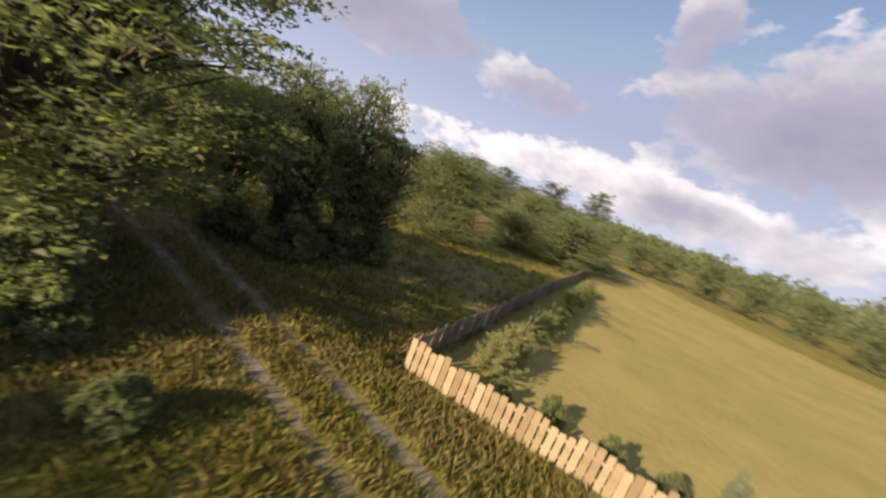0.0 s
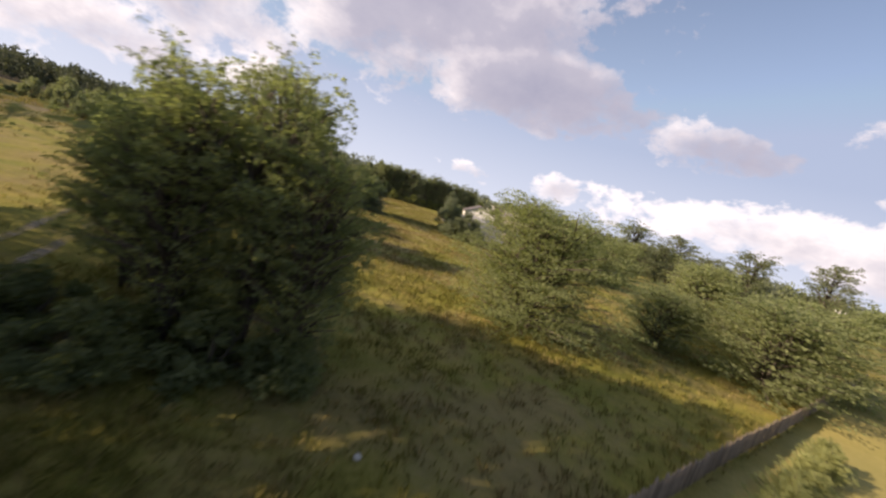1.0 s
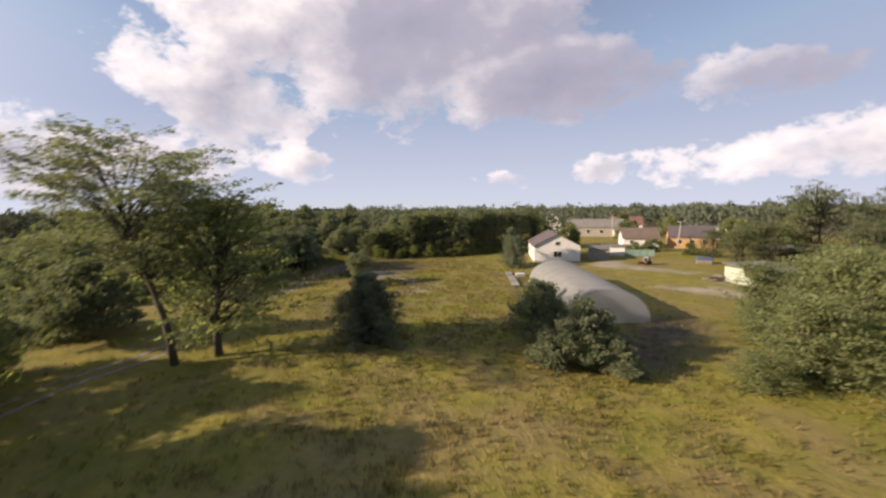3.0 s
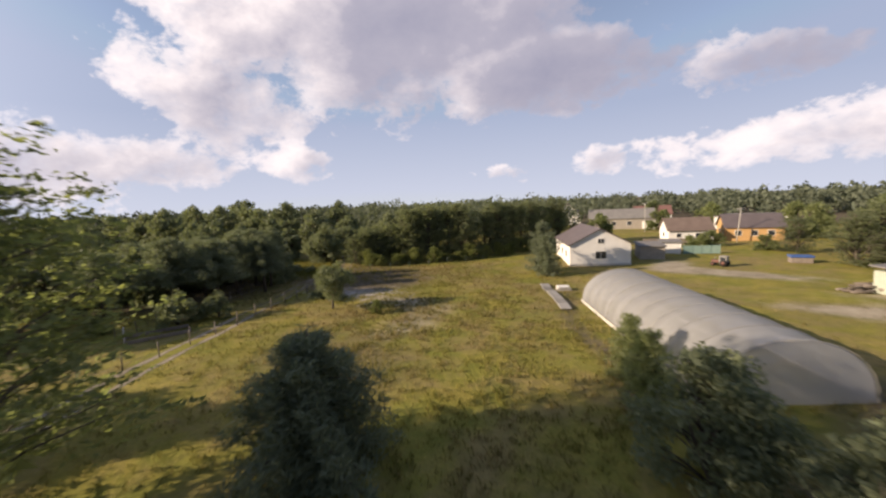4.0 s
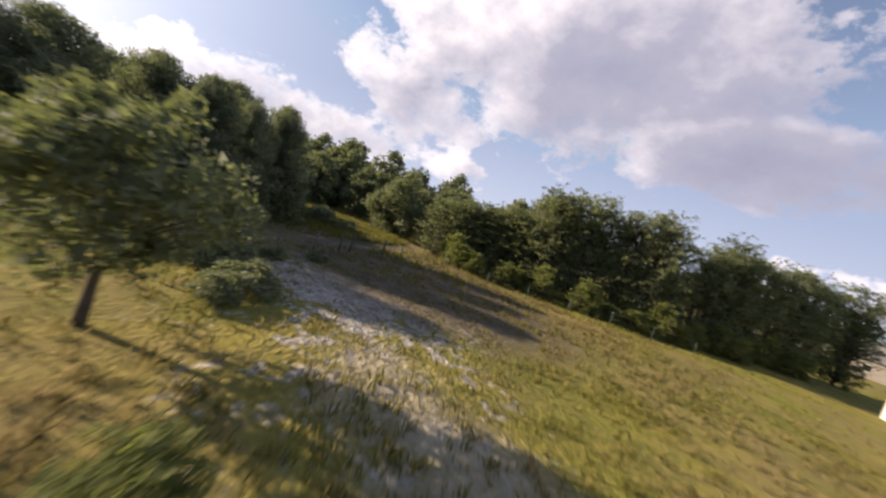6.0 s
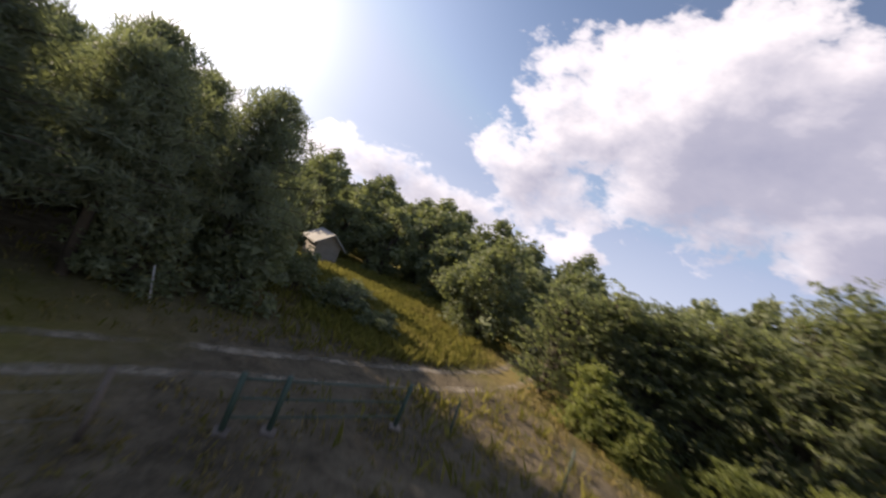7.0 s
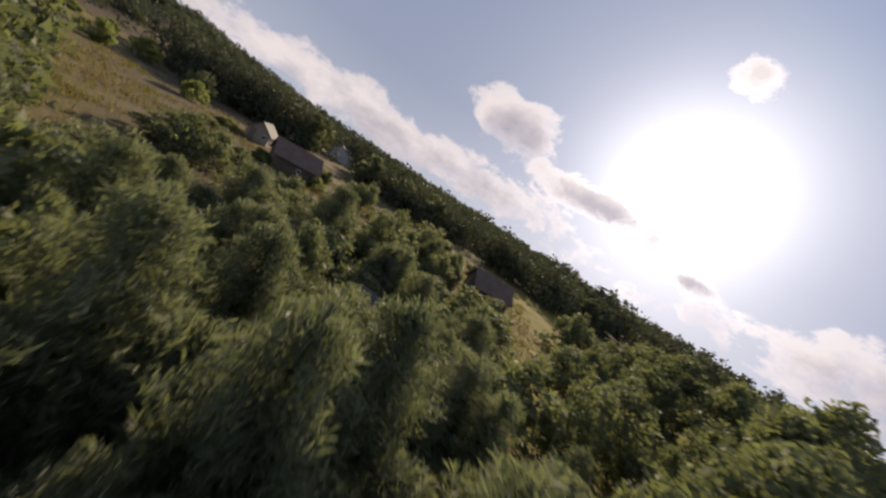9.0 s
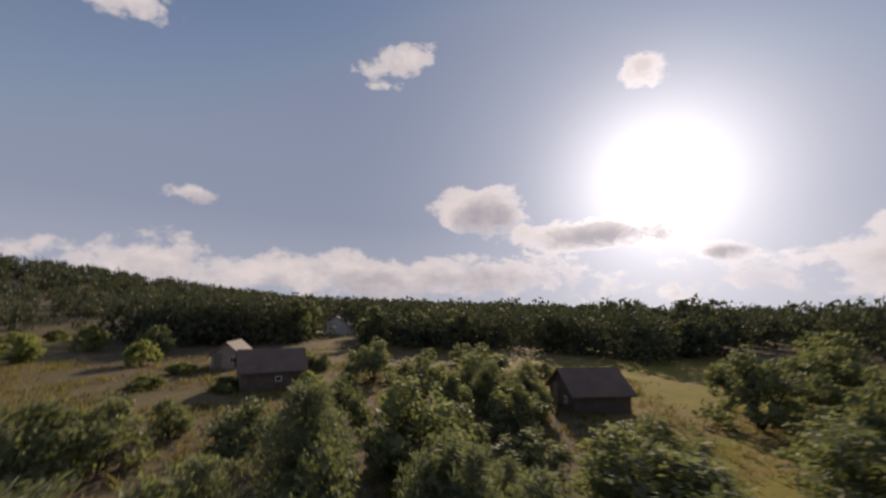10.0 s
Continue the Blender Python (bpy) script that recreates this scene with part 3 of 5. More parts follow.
def broad_tree(name, seed, n, size, low=0.12, spread=0.34, clumps=38, stems=1, mat=None, sparse=1.0, top=0.5):
    """A leafy tree of height 1: trunk and limbs as one mesh, crown as another."""
    rng = np.random.default_rng(seed)
    mid = (1 + low) / 2
    lobes = rng.uniform(0.72, 1.18, 7)
    cs = []
    while len(cs) < clumps:
        p = rng.uniform(-1, 1, 3)
        r = np.linalg.norm(p)
        if r > 1 or r < 0.30:
            continue
        h = p[2]
        taper = 1.0 - 0.5 * max(0, h) ** 1.5 * (1.5 - top) - 0.22 * max(0, -h) ** 3
        a = (math.atan2(p[1], p[0]) / 6.2832 % 1) * 7
        taper *= lobes[int(a) % 7] * (1 - a % 1) + lobes[(int(a) + 1) % 7] * (a % 1)
        if mid + h * (1 - low) * 0.455 < 0.03:
            continue
        cs.append((p[0] * spread * taper * 0.92, p[1] * spread * taper * 0.92, mid + h * (1 - low) * 0.455,
                   (0.045 + 0.085 * rng.random() ** 1.5) * sparse * (spread / 0.34) ** 0.5))
    twigs = []
    for c in cs:
        for _ in range(3):
            d = rng.normal(size=3)
            d /= np.linalg.norm(d)
            twigs.append((c[0] + d[0] * c[3] * 1.25, c[1] + d[1] * c[3] * 1.25, max(c[2] + d[2] * c[3] * 1.1, 0.02), c[3] * 0.42))
    wood = []
    for s in range(stems):
        lean = rng.normal(size=2) * (0.02 if stems == 1 else 0.10)
        pts = [(lean[0] * k * 1.2 + 0.012 * math.sin(5 * k + s), lean[1] * k * 1.2 + 0.012 * math.cos(4 * k + s), k * 0.8 - 0.02) for k in np.linspace(0, 1, 7)]
        wood.append(tube(pts, [0.022 / stems ** 0.5 * (1.25 - k) for k in np.linspace(0, 1.1, 7)]))
        for c in cs[s::stems * (1 if n > 6000 else 2)]:
            z0 = max(low * 0.8 + 0.04, 0.03, c[2] - 0.22 - 0.1 * rng.random())
            k = min(z0 / 0.8, 0.95)
            base = (lean[0] * k * 1.2, lean[1] * k * 1.2, z0)
            m = [base[i] * 0.5 + c[i] * 0.5 + 0.03 * (i == 2) for i in range(3)]
            wood.append(tube([base, m, c[:3]], [0.008, 0.0055, 0.0025], 4))
    v, f = join(wood)
    return mesh_of(name + "_trunk", v, f, M_BARK, True), quads_mesh(name + "_crown", np.concatenate([leaves(cs + twigs, n, size, rng), leaves([(*c[:3], c[3] * 0.66) for c in cs], n // 8, size * 2.0, rng)]), mat or M_LEAF)


def conifer(name, seed, n, size, width=0.28, low=0.1, mat=None, shaggy=0.6):
    """A conifer of height 1 with whorls of shaggy boughs."""
    rng = np.random.default_rng(seed)
    wood = [tube([(0, 0, -0.02), (0.01, 0, 0.5), (0, 0.01, 0.97)], [0.022, 0.014, 0.003])]
    cs, rows = [], 12
    for r in range(rows):
        z = low + (0.95 - low) * (r / rows) ** 0.9
        reach = width * (1 - (r / rows)) ** (0.5 + 0.3 * rng.random()) + 0.02
        boughs = 6 if r < 9 else 4
        for k in range(boughs):
            w = 2 * math.pi * (k + rng.random() * shaggy) / boughs + r
            ln = reach * (0.6 + 0.55 * rng.random())
            tip = (ln * math.cos(w), ln * math.sin(w), z + ln * (0.35 * rng.random() if shaggy > 0.5 else -0.15))
            wood.append(tube([(0, 0, z), tip], [0.006, 0.002], 4))
            for q in (0.45, 0.75, 1.0):
                cs.append((tip[0] * q, tip[1] * q, z + (tip[2] - z) * q, 0.040 * (1.2 - 0.4 * q) + 0.012))
    cs.append((0, 0, 0.97, 0.025))
    v, f = join(wood)
    heart = [(0, 0, z, width * 0.42 * (1.05 - z)) for z in np.linspace(low + 0.06, 0.86, 9)]
    return mesh_of(name + "_trunk", v, f, M_BARK, True), quads_mesh(name + "_crown", np.concatenate([leaves(cs, n, size, rng, stretch=4.2, rise=0.9, thin=0.55), leaves(heart, n // 10, size * 2.2, rng, stretch=2.6, rise=0.6)]), mat or M_NEEDLE)


def sprays(at, n, size, rng, flat=0.5):
    """Feathery foliage: leaves laid out in flat drooping sprays (x, y, z, dx, dy, length, breadth)."""
    c = np.array(at)
    w = c[:, 5] * c[:, 6]
    c = c[rng.choice(len(c), n, p=w / w.sum())]
    u = rng.uniform(-1, 1, n)
    v = rng.normal(size=n) * 0.5 * (1 - 0.6 * u ** 2)
    d = np.stack([c[:, 3], c[:, 4], 0.25 * np.ones(n)], -1)
    side = np.stack([-c[:, 4], c[:, 3], np.zeros(n)], -1)
    pos = c[:, :3] + d * (u * c[:, 5])[:, None] + side * (v * c[:, 6])[:, None]
    pos[:, 2] += -0.30 * c[:, 5] * u ** 2 - 0.12 * c[:, 6] * v ** 2 + rng.normal(size=n) * c[:, 6] * 0.16
    a = rng.normal(size=(n, 3)) * (1, 1, 1 - flat) + d * 0.6
    a /= np.linalg.norm(a, axis=1, keepdims=True)
    b = np.cross(a, rng.normal(size=(n, 3)) * 0.7 + (0, 0, flat * 1.6))
    b /= np.linalg.norm(b, axis=1, keepdims=True) + 1e-9
    s = size * (0.6 + 0.8 * rng.random(n))[:, None]
    return np.stack([pos - a * s * 0.95, pos + b * s * 0.7 + a * s * 0.45, pos - b * s * 0.35 + a * s * 1.15], 1)


def spray_tree(name, seed, n, size, low, spread, limbs, stems=1, mat=None, top=0.7, lean=0.1, thick=0.02, heart=0.10, big=1.0, skirt=0.62):
    """A locust-like tree of height 1: long limbs that end in flat feathery sprays, with gaps between."""
    rng = np.random.default_rng(seed)
    lobes = rng.uniform(0.70, 1.15, 7)
    shafts, wood, at = [], [], []
    for s in range(stems):
        a = 6.283 * s / stems + rng.random() if stems > 1 else math.pi
        out, back = (lean * (0.5 + rng.random()), 0.0) if stems > 1 else (lean, 0.9)
        pts = [(out * math.cos(a) * (k - back) + 0.012 * math.sin(6 * k + s), out * math.sin(a) * (k - back) + 0.012 * math.sin(4 * k + s), -0.02 + 0.82 * k) for k in np.linspace(0, 1, 8)]
        shafts.append(pts)
        wood.append(tube(pts, [thick / stems ** 0.5 * (1.15 - 0.95 * k) for k in np.linspace(0, 1, 8)], 8))
    balls = []
    for i in range(limbs):
        pts = shafts[i % stems]
        h = low + (1 - low) * ((i * 0.7549 + 0.13 * rng.random()) % 1) ** 0.8
        q = (h - low) / (1 - low)
        wide = (1 - max(0.0, q - 0.35) ** 1.7 * (1.9 - top)) * (skirt + (1 - skirt) * min(1.0, q / 0.3))
        a = i * 2.4 + rng.random() * 0.8
        la = (a / 6.2832 % 1) * 7
        wide *= lobes[int(la) % 7] * (1 - la % 1) + lobes[(int(la) + 1) % 7] * (la % 1)
        reach = spread * max(wide, 0.15) * (0.35 + 0.65 * rng.random() ** 0.5)
        z1 = h * 0.97
        z0 = min(max(z1 - 0.12 - 0.25 * rng.random(), low * 0.75, 0.02), 0.76)
        k = (z0 + 0.02) / 0.82 * 7
        p, q_ = pts[int(k)], pts[min(int(k) + 1, 7)]
        root = [p[j] + (q_[j] - p[j]) * (k % 1) for j in range(3)]
        end = (reach * math.cos(a), reach * math.sin(a), max(z1, 0.02))
        m = (root[0] * 0.45 + end[0] * 0.55, root[1] * 0.45 + end[1] * 0.55, z0 + (z1 - z0) * 0.68)
        wood.append(tube([root, m, end], [thick * 0.28, thick * 0.18, thick * 0.07], 4))
        balls.append((m[0], m[1], max(m[2], 0.03), 0.05 * big))
        for g in (0.35, 0.6, 0.85, 1.05, 1.05):
            o = rng.normal(size=3) * (0.036, 0.036, 0.022) * big
            w = a + rng.normal() * 0.9
            at.append((m[0] + (end[0] - m[0]) * g + o[0], m[1] + (end[1] - m[1]) * g + o[1], max(0.02, m[2] + (end[2] - m[2]) * g + o[2]), math.cos(w), math.sin(w),
                       (0.032 + 0.040 * rng.random()) * big, (0.020 + 0.022 * rng.random()) * big))
    v, f = join(wood)
    crown = [sprays(at, n, size, rng)]
    if heart:
        crown.append(leaves(balls, int(n * heart), size * 1.8, rng))
    return mesh_of(name + "_trunk", v, f, M_BARK, True), quads_mesh(name + "_crown", np.concatenate(crown), mat or M_LEAF)


def bottlebrush_pine(name, seed, n, size):
    """A young pine of height 1: whorls of upswept shoots clad in needles."""
    rng = np.random.default_rng(seed)
    wood, cs = [tube([(0, 0, -0.02), (0.01, 0.01, 0.5), (0, 0, 0.96)], [0.022, 0.014, 0.004])], []
    for r in range(6):
        z = 0.08 + 0.135 * r
        for k in range(7 if r < 4 else 5):
            a = 6.283 * (k + 0.5 * rng.random()) / (7 if r < 4 else 5) + r
            ln = (0.36 - 0.045 * r) * (0.7 + 0.45 * rng.random())
            pts = [(ln * q * math.cos(a), ln * q * math.sin(a), z + ln * (0.15 * q + 0.55 * q ** 2.2)) for q in (0, 0.35, 0.7, 1.0)]
            wood.append(tube(pts, [0.008, 0.006, 0.004, 0.002], 4))
            for q in np.linspace(0.25, 1.0, 6):
                cs.append((ln * q * math.cos(a), ln * q * math.sin(a), z + ln * (0.15 * q + 0.55 * q ** 2.2), 0.034 - 0.012 * q))
    cs += [(0, 0, z, 0.03) for z in (0.7, 0.8, 0.88, 0.95)]
    v, f = join(wood)
    return mesh_of(name + "_trunk", v, f, M_BARK, True), quads_mesh(name + "_crown", leaves(cs, n, size, rng, stretch=5.0, rise=0.8, thin=0.38), M_SHOOT)


SPREAD = {"broad": .36, "shade": .40, "orchard": .42, "bush": .48, "dark": .40, "pale": .46, "copse": .46, "young": .38, "tall": .36, "stems": .46,
          "wood": .34, "edge": .34, "low": .50, "pine": .30, "fir": .30, "larch": .30, "thick": .48, "puff": .46, "sprig": .34, "stout": .30, "young_pine": .30, "scrub": .46}
KINDS = {
    "broad": [spray_tree("broad", s, 14000, 0.0098, 0.16, .36, 80, 1, M_LEAF, 1.0, 0.03, 0.018, 0.03, 1.4, 0.8) for s in (1, 2)],
    "orchard": [broad_tree("orchard", 61, 5200, 0.020, 0.24, .42, 52, 1, M_LEAF_DARK, 1.0, 0.7)],
    "shade": [spray_tree("shade", s, 34000, 0.0070, 0.20, .40, 120, 2, M_LEAF, 0.9, 0.08, 0.026, 0.03, 1.3) for s in (23, 24)],
    "thick": [broad_tree("thick", 34, 21000, 0.0112, -0.2, .48, 80, 4, M_LEAF, top=0.9)],
    "puff": [spray_tree("puff", 35, 46000, 0.0060, 0.0, .46, 240, 6, M_LEAF, 0.85, 0.12, 0.016, 0.22, 1.3, 0.95)],
    "larch": [conifer("larch", s, 6000, 0.0135, 0.30, 0.03, M_LEAF_PALE) for s in (36, 37)],
    "bush": [broad_tree("bush", s, 13000, 0.0160, -0.25, .48, 64, 4, top=0.9) for s in (3, 4)],
    "dark": [broad_tree("dark", s, 11000, 0.0150, -0.2, .40, 54, 3, M_LEAF_DARK) for s in (5, 6)],
    "pale": [spray_tree("pale", s, 20000, 0.0094, 0.0, .46, 150, 5, M_LEAF_PALE, 0.8, 0.12, 0.018, 0.14, 1.4, 0.95) for s in (7, 8)],
    "copse": [spray_tree("copse", s, 8500, 0.0142, 0.0, .46, 110, 4, M_LEAF_PALE, 0.8, 0.12, 0.018, 0.16, 1.5, 0.95) for s in (43, 44)],
    "young": [spray_tree("young", s, 3600, 0.0250, 0.0, .38, 50, 2, M_LEAF_YOUNG, 0.6, 0.05, 0.018, 0.1, 1.5, 0.9) for s in (9, 10)],
    "tall": [spray_tree("tall", 11, 26000, 0.0064, 0.50, .36, 64, 1, M_LEAF_DARK, 1.25, 0.12, 0.0135, 0.0, 1.3)],
    "stems": [spray_tree("stems", s, 17000, 0.0090, 0.24, .46, 110, 7, M_LEAF, 0.75, 0.15, 0.030, 0.02, 1.15) for s in (12, 38)],
    "wood": [broad_tree("wood", s, 3600, 0.0235, -0.05, .34, 80, 1, M_LEAF_DARK, 0.74) for s in (13, 14, 15)],
    "edge": [spray_tree("edge", s, 7600, 0.0126, 0.04, .34, 74, 2, M_LEAF_EDGE, 1.0, 0.06, 0.022, 0.03, 1.25) for s in (16, 17, 18)],
    "low": [broad_tree("low", s, 3000, 0.034, -0.4, .50, 36, 3, M_LEAF, top=0.9) for s in (25, 26)],
    "scrub": [broad_tree("scrub", s, 2600, 0.029, -0.45, .46, 40, 3, M_LEAF_DARK, top=0.8) for s in (27, 28)],
    "pine": [conifer("pine", s, 10500, 0.0100, 0.30, 0.06) for s in (19, 20)],
    "sprig": [conifer("sprig", s, 3200, 0.0172, 0.34, 0.02) for s in (32, 33)],
    "fir": [conifer("fir", 31, 24000, 0.0105, 0.30, 0.0, M_NEEDLE, 0.35)],
    "stout": [conifer("stout", s, 15000, 0.0088, 0.30, 0.32) for s in (29, 30)],
    "young_pine": [bottlebrush_pine("young_pine", s, 8000, 0.0165) for s in (21, 22)],
}
PLANT_RNG = np.random.default_rng(77)


def plant(kind, x, y, height, width, label, category="tree", name="tree", group="", turn=None):
    """One plant on the ground; width: the crown's breadth in metres."""
    pair = KINDS[kind][PLANT_RNG.integers(len(KINDS[kind]))]
    sx = width / (2.15 * SPREAD[kind])
    m = Matrix.Translation((x, y, float(gz(x, y)) - 0.03)) @ Matrix.Rotation(PLANT_RNG.random() * 6.28 if turn is None else radians(turn), 4, "Z") @ Matrix.Diagonal((sx, sx, height, 1))
    root = empty(name, m, label, category, group)
    for nm, me in zip(("trunk", "crown"), pair):
        ob = new(nm, me)
        ob.parent = root
    return root


def glade(x, y):
    """The open grass round the reddish brown house, and the way to the far pale house."""
    d, az = math.hypot(x + 88, y - 69), math.degrees(math.atan2(-88 - x, y - 69)) % 360
    return (22 < d < 80 and 107 < az < 127) or (62 < d < 122 and 154 < az < 161)


def stand(kind, spots, label, category="tree", name="tree", group=""):
    for x, y, h, w in spots:
        if glade(x, y) and h > 2.3:
            continue
        plant(kind, x, y, h, w, label, category, name, group)


# by the start of the track
stand("stems", [(-7.0, 16.8, 6.8, 4.6), (-8.3, 17.4, 7.4, 4.8), (-5.8, 18.2, 7.7, 4.8), (-4.3, 18.4, 6.2, 4.4), (-10.8, 17.6, 6.0, 4.6), (-12.6, 18.4, 6.0, 5.2), (-5.8, 20.2, 4.4, 3.8)], "dark green many-stemmed tree beside the dirt track")
stand("shade", [(-9.3, 8.7, 9.8, 11.2), (-15.5, 9.8, 9.4, 9.6), (-18.5, 4.0, 8.0, 8.0)], "large leafy tree shading the dirt track")
# The last tree here stands out of view, added to shade the verge.
stand("broad", [(-24, 6, 9, 9), (-22, 13.5, 7, 7), (-12.0, -3.5, 4.7, 4.6)], "leafy tree behind the dirt track")
stand("bush", [(-10.9, 9.7, 3.4, 4.0), (-8.3, 7.4, 2.6, 3.2), (-12.0, 6.8, 3.8, 5), (-15.5, 12.0, 3.4, 4), (-9.4, 8.8, 2.6, 2.8)], "shaded leafy shrub beside the track", "shrub", "shrub")
stand("low", [(-4.3, 5.8, 0.9, 1.3), (-6.9, 6.9, 1.4, 2.2), (-6.0, 4.4, 1.0, 1.6), (-7.6, 5.2, 1.4, 1.8)], "low leafy shrub in the rough grass", "shrub", "shrub")
stand("low", [(-6.4, 15.2, 1.7, 3.0), (-5.2, 17.0, 1.8, 3.0), (-8.6, 14.8, 1.6, 2.8), (-4.0, 18.2, 1.5, 2.6), (-7.6, 17.6, 1.8, 3.2)], "shaded undergrowth round the many-stemmed tree", "shrub", "shrub")
# on the meadow
plant("puff", -2.6, 32.6, 7.0, 11.0, "large round green bush on the meadow", "bush", "bush")
stand("pale", [(10.6, 41.5, 5.6, 10.4), (4.5, 42, 4.2, 7), (14, 49, 6, 10.5), (7, 51, 6.5, 9.5)],
      "round pale green bush on the meadow", "bush", "bush")
stand("copse", [(30, 71, 5.0, 7), (36, 72, 6.2, 8), (41.5, 68, 6.4, 8), (46, 63.5, 5.8, 8), (50, 57.5, 6.6, 8), (53, 50.5, 6, 8), (56, 43, 6.4, 8)], "pale green bush beyond the lawn", "bush", "bush")
plant("thick", -19.8, 32.0, 6.0, 8.6, "large rounded green bush on the dry meadow", "bush", "bush")
stand("bush", [(-34.2, 28.8, 8.0, 10.0), (-36.8, 31.6, 8.4, 9.4), (-27.2, 33.0, 3.3, 4.0), (-38.8, 33.6, 8.2, 9.6), (-44.5, 37.5, 6.5, 8), (-28.5, 25.5, 6.0, 8)],
      "rounded green bush on the dry meadow", "bush", "bush")
plant("tall", -43.2, 45.5, 14.6, 13.0, "tall slender tree with an airy crown beside the track", turn=72)
plant("broad", -41.9, 50.0, 11.8, 11.6, "short leafy tree beside the tall slender one")
stand("dark", [(-53.8, 45.6, 6.8, 8.8), (-58.5, 44, 6.8, 8.5), (-49, 38.5, 5.8, 7)], "broad grey-green bush behind the track", "bush", "bush")
plant("fir", -35.8, 57.7, 5.5, 6.6, "dense dark green cone-shaped fir in the meadow")
stand("dark", [(-20.6, 62.3, 4.4, 5.2), (-24.4, 64.0, 4.8, 4.8), (-22.2, 60.6, 3.2, 3.8), (-18.6, 61.6, 2.2, 3.2)], "dark elder bush by the greenhouse's end", "bush", "bush")
stand("copse", [(-10.0, 66.5, 5.0, 6.5), (-7.6, 72, 7.4, 8.0), (-5.5, 64, 5, 7), (-12.3, 63.5, 2.2, 3.6), (-2, 70, 6.5, 8), (-11.8, 72.5, 3.2, 4), (-11.5, 78.5, 5.4, 6), (-8.0, 84.0, 5.6, 7), (-4.0, 90.0, 6.0, 8), (-1.0, 79, 7, 8)],
      "pale green thicket beside the yard", "bush", "bush")
plant("larch", -28.2, 71.2, 3.6, 3.0, "young larch growing beside the greenhouse")
plant("larch", -26.8, 67.8, 4.0, 3.0, "young larch growing beside the greenhouse")
plant("orchard", -53.9, 72.7, 4.3, 3.9, "small cherry tree standing in the meadow")
plant("young", -49.2, 73.7, 1.3, 1.4, "small sapling in the sandy grass", "sapling", "sapling")
plant("pine", -44.0, 98.5, 7.0, 5.2, "feathery dark green pine beside the white house")
plant("pine", -42.3, 95.8, 5.4, 4.0, "feathery dark green pine beside the white house")
stand("edge", [(-2.7, 122.7, 13.0, 13), (7, 125, 12.5, 13), (22, 122, 13.5, 12), (38, 130, 16, 12), (0, 106, 8, 9), (4, 112, 9, 9), (14, 118, 10, 10), (-12.4, 115, 6.5, 7.0), (-9.5, 119, 7.5, 7.5), (-16.5, 127, 5.5, 6)],
      "broad leafy tree beyond the yard")
stand("low", [(-13.8, 160, 7, 9), (-27.5, 133, 2.8, 5.6), (-39.9, 168, 5.5, 9), (-30, 128, 2.5, 4), (-47, 138, 6, 7), (-20, 128, 2.6, 4), (-8, 133, 6, 7), (-12, 150, 7, 8),
              (-29, 176, 7, 9), (-68, 170, 7, 8), (-44, 185, 8, 9), (-3, 150, 8, 9)], "garden tree among the houses")
# the garden and the wood behind the track
stand("scrub", [(-62.6, 63.0, 3.1, 4.0), (-61.4, 65.8, 2.6, 3)], "dark green bush beside the track's fence", "bush", "bush")
stand("scrub", [(-57.2, 75.8, 1.0, 2.4), (-58.8, 75.0, 0.9, 2.0), (-60.4, 75.8, 0.8, 1.8), (-56.0, 74.8, 0.7, 1.6), (-63.0, 79.4, 0.5, 1.4), (-62.2, 77.4, 0.6, 1.5)], "low dark weedy shrub on the sandy ground", "shrub", "shrub")
stand("young", [(-65.2, 58.0, 1.6, 2.6), (-70.5, 56.2, 1.6, 2.4), (-67.5, 53, 1.8, 2.5)], "small grey-green garden tree", "garden tree", "garden_tree")
stand("stout", [(-70.4, 71.9, 7.3, 5.6), (-68.4, 74.2, 7.0, 5.2), (-67.6, 68.6, 7.0, 7.0), (-74.0, 78.7, 7.6, 5.0), (-76.6, 75.6, 7.4, 5.6), (-72.6, 75.4, 7.6, 5.6), (-76.0, 71.0, 7.0, 6.5), (-69.6, 65.2, 7.4, 7.4), (-71.0, 60.0, 6.4, 5.6), (-76, 64, 6.9, 6.5),
                (-70.6, 76.2, 6.6, 4.8), (-73.2, 69.6, 6.7, 6)], "tall dark pine at the edge of the wood")
stand("scrub", [(-73.4, 79.8, 3.2, 4.0), (-71.6, 77.2, 2.8, 3.6), (-76.4, 78.2, 3.2, 3.4)], "dark undergrowth beneath the pines", "shrub", "shrub")
stand("scrub", [(-76.4, 83.4, 1.5, 3.0), (-78.2, 84.2, 1.4, 2.6), (-75.4, 85.4, 1.1, 2.4), (-77.0, 81.4, 2.2, 2.8)], "low dark bramble on the grassy slope", "shrub", "shrub")
stand("wood", [(-75, 57, 7.6, 7), (-73, 52, 8, 7), (-77.5, 67.5, 6.6, 5.6), (-73.5, 64.2, 6.6, 6.4), (-74, 46, 9, 7), (-71, 48, 8, 6)], "dark leafy tree within the wood")
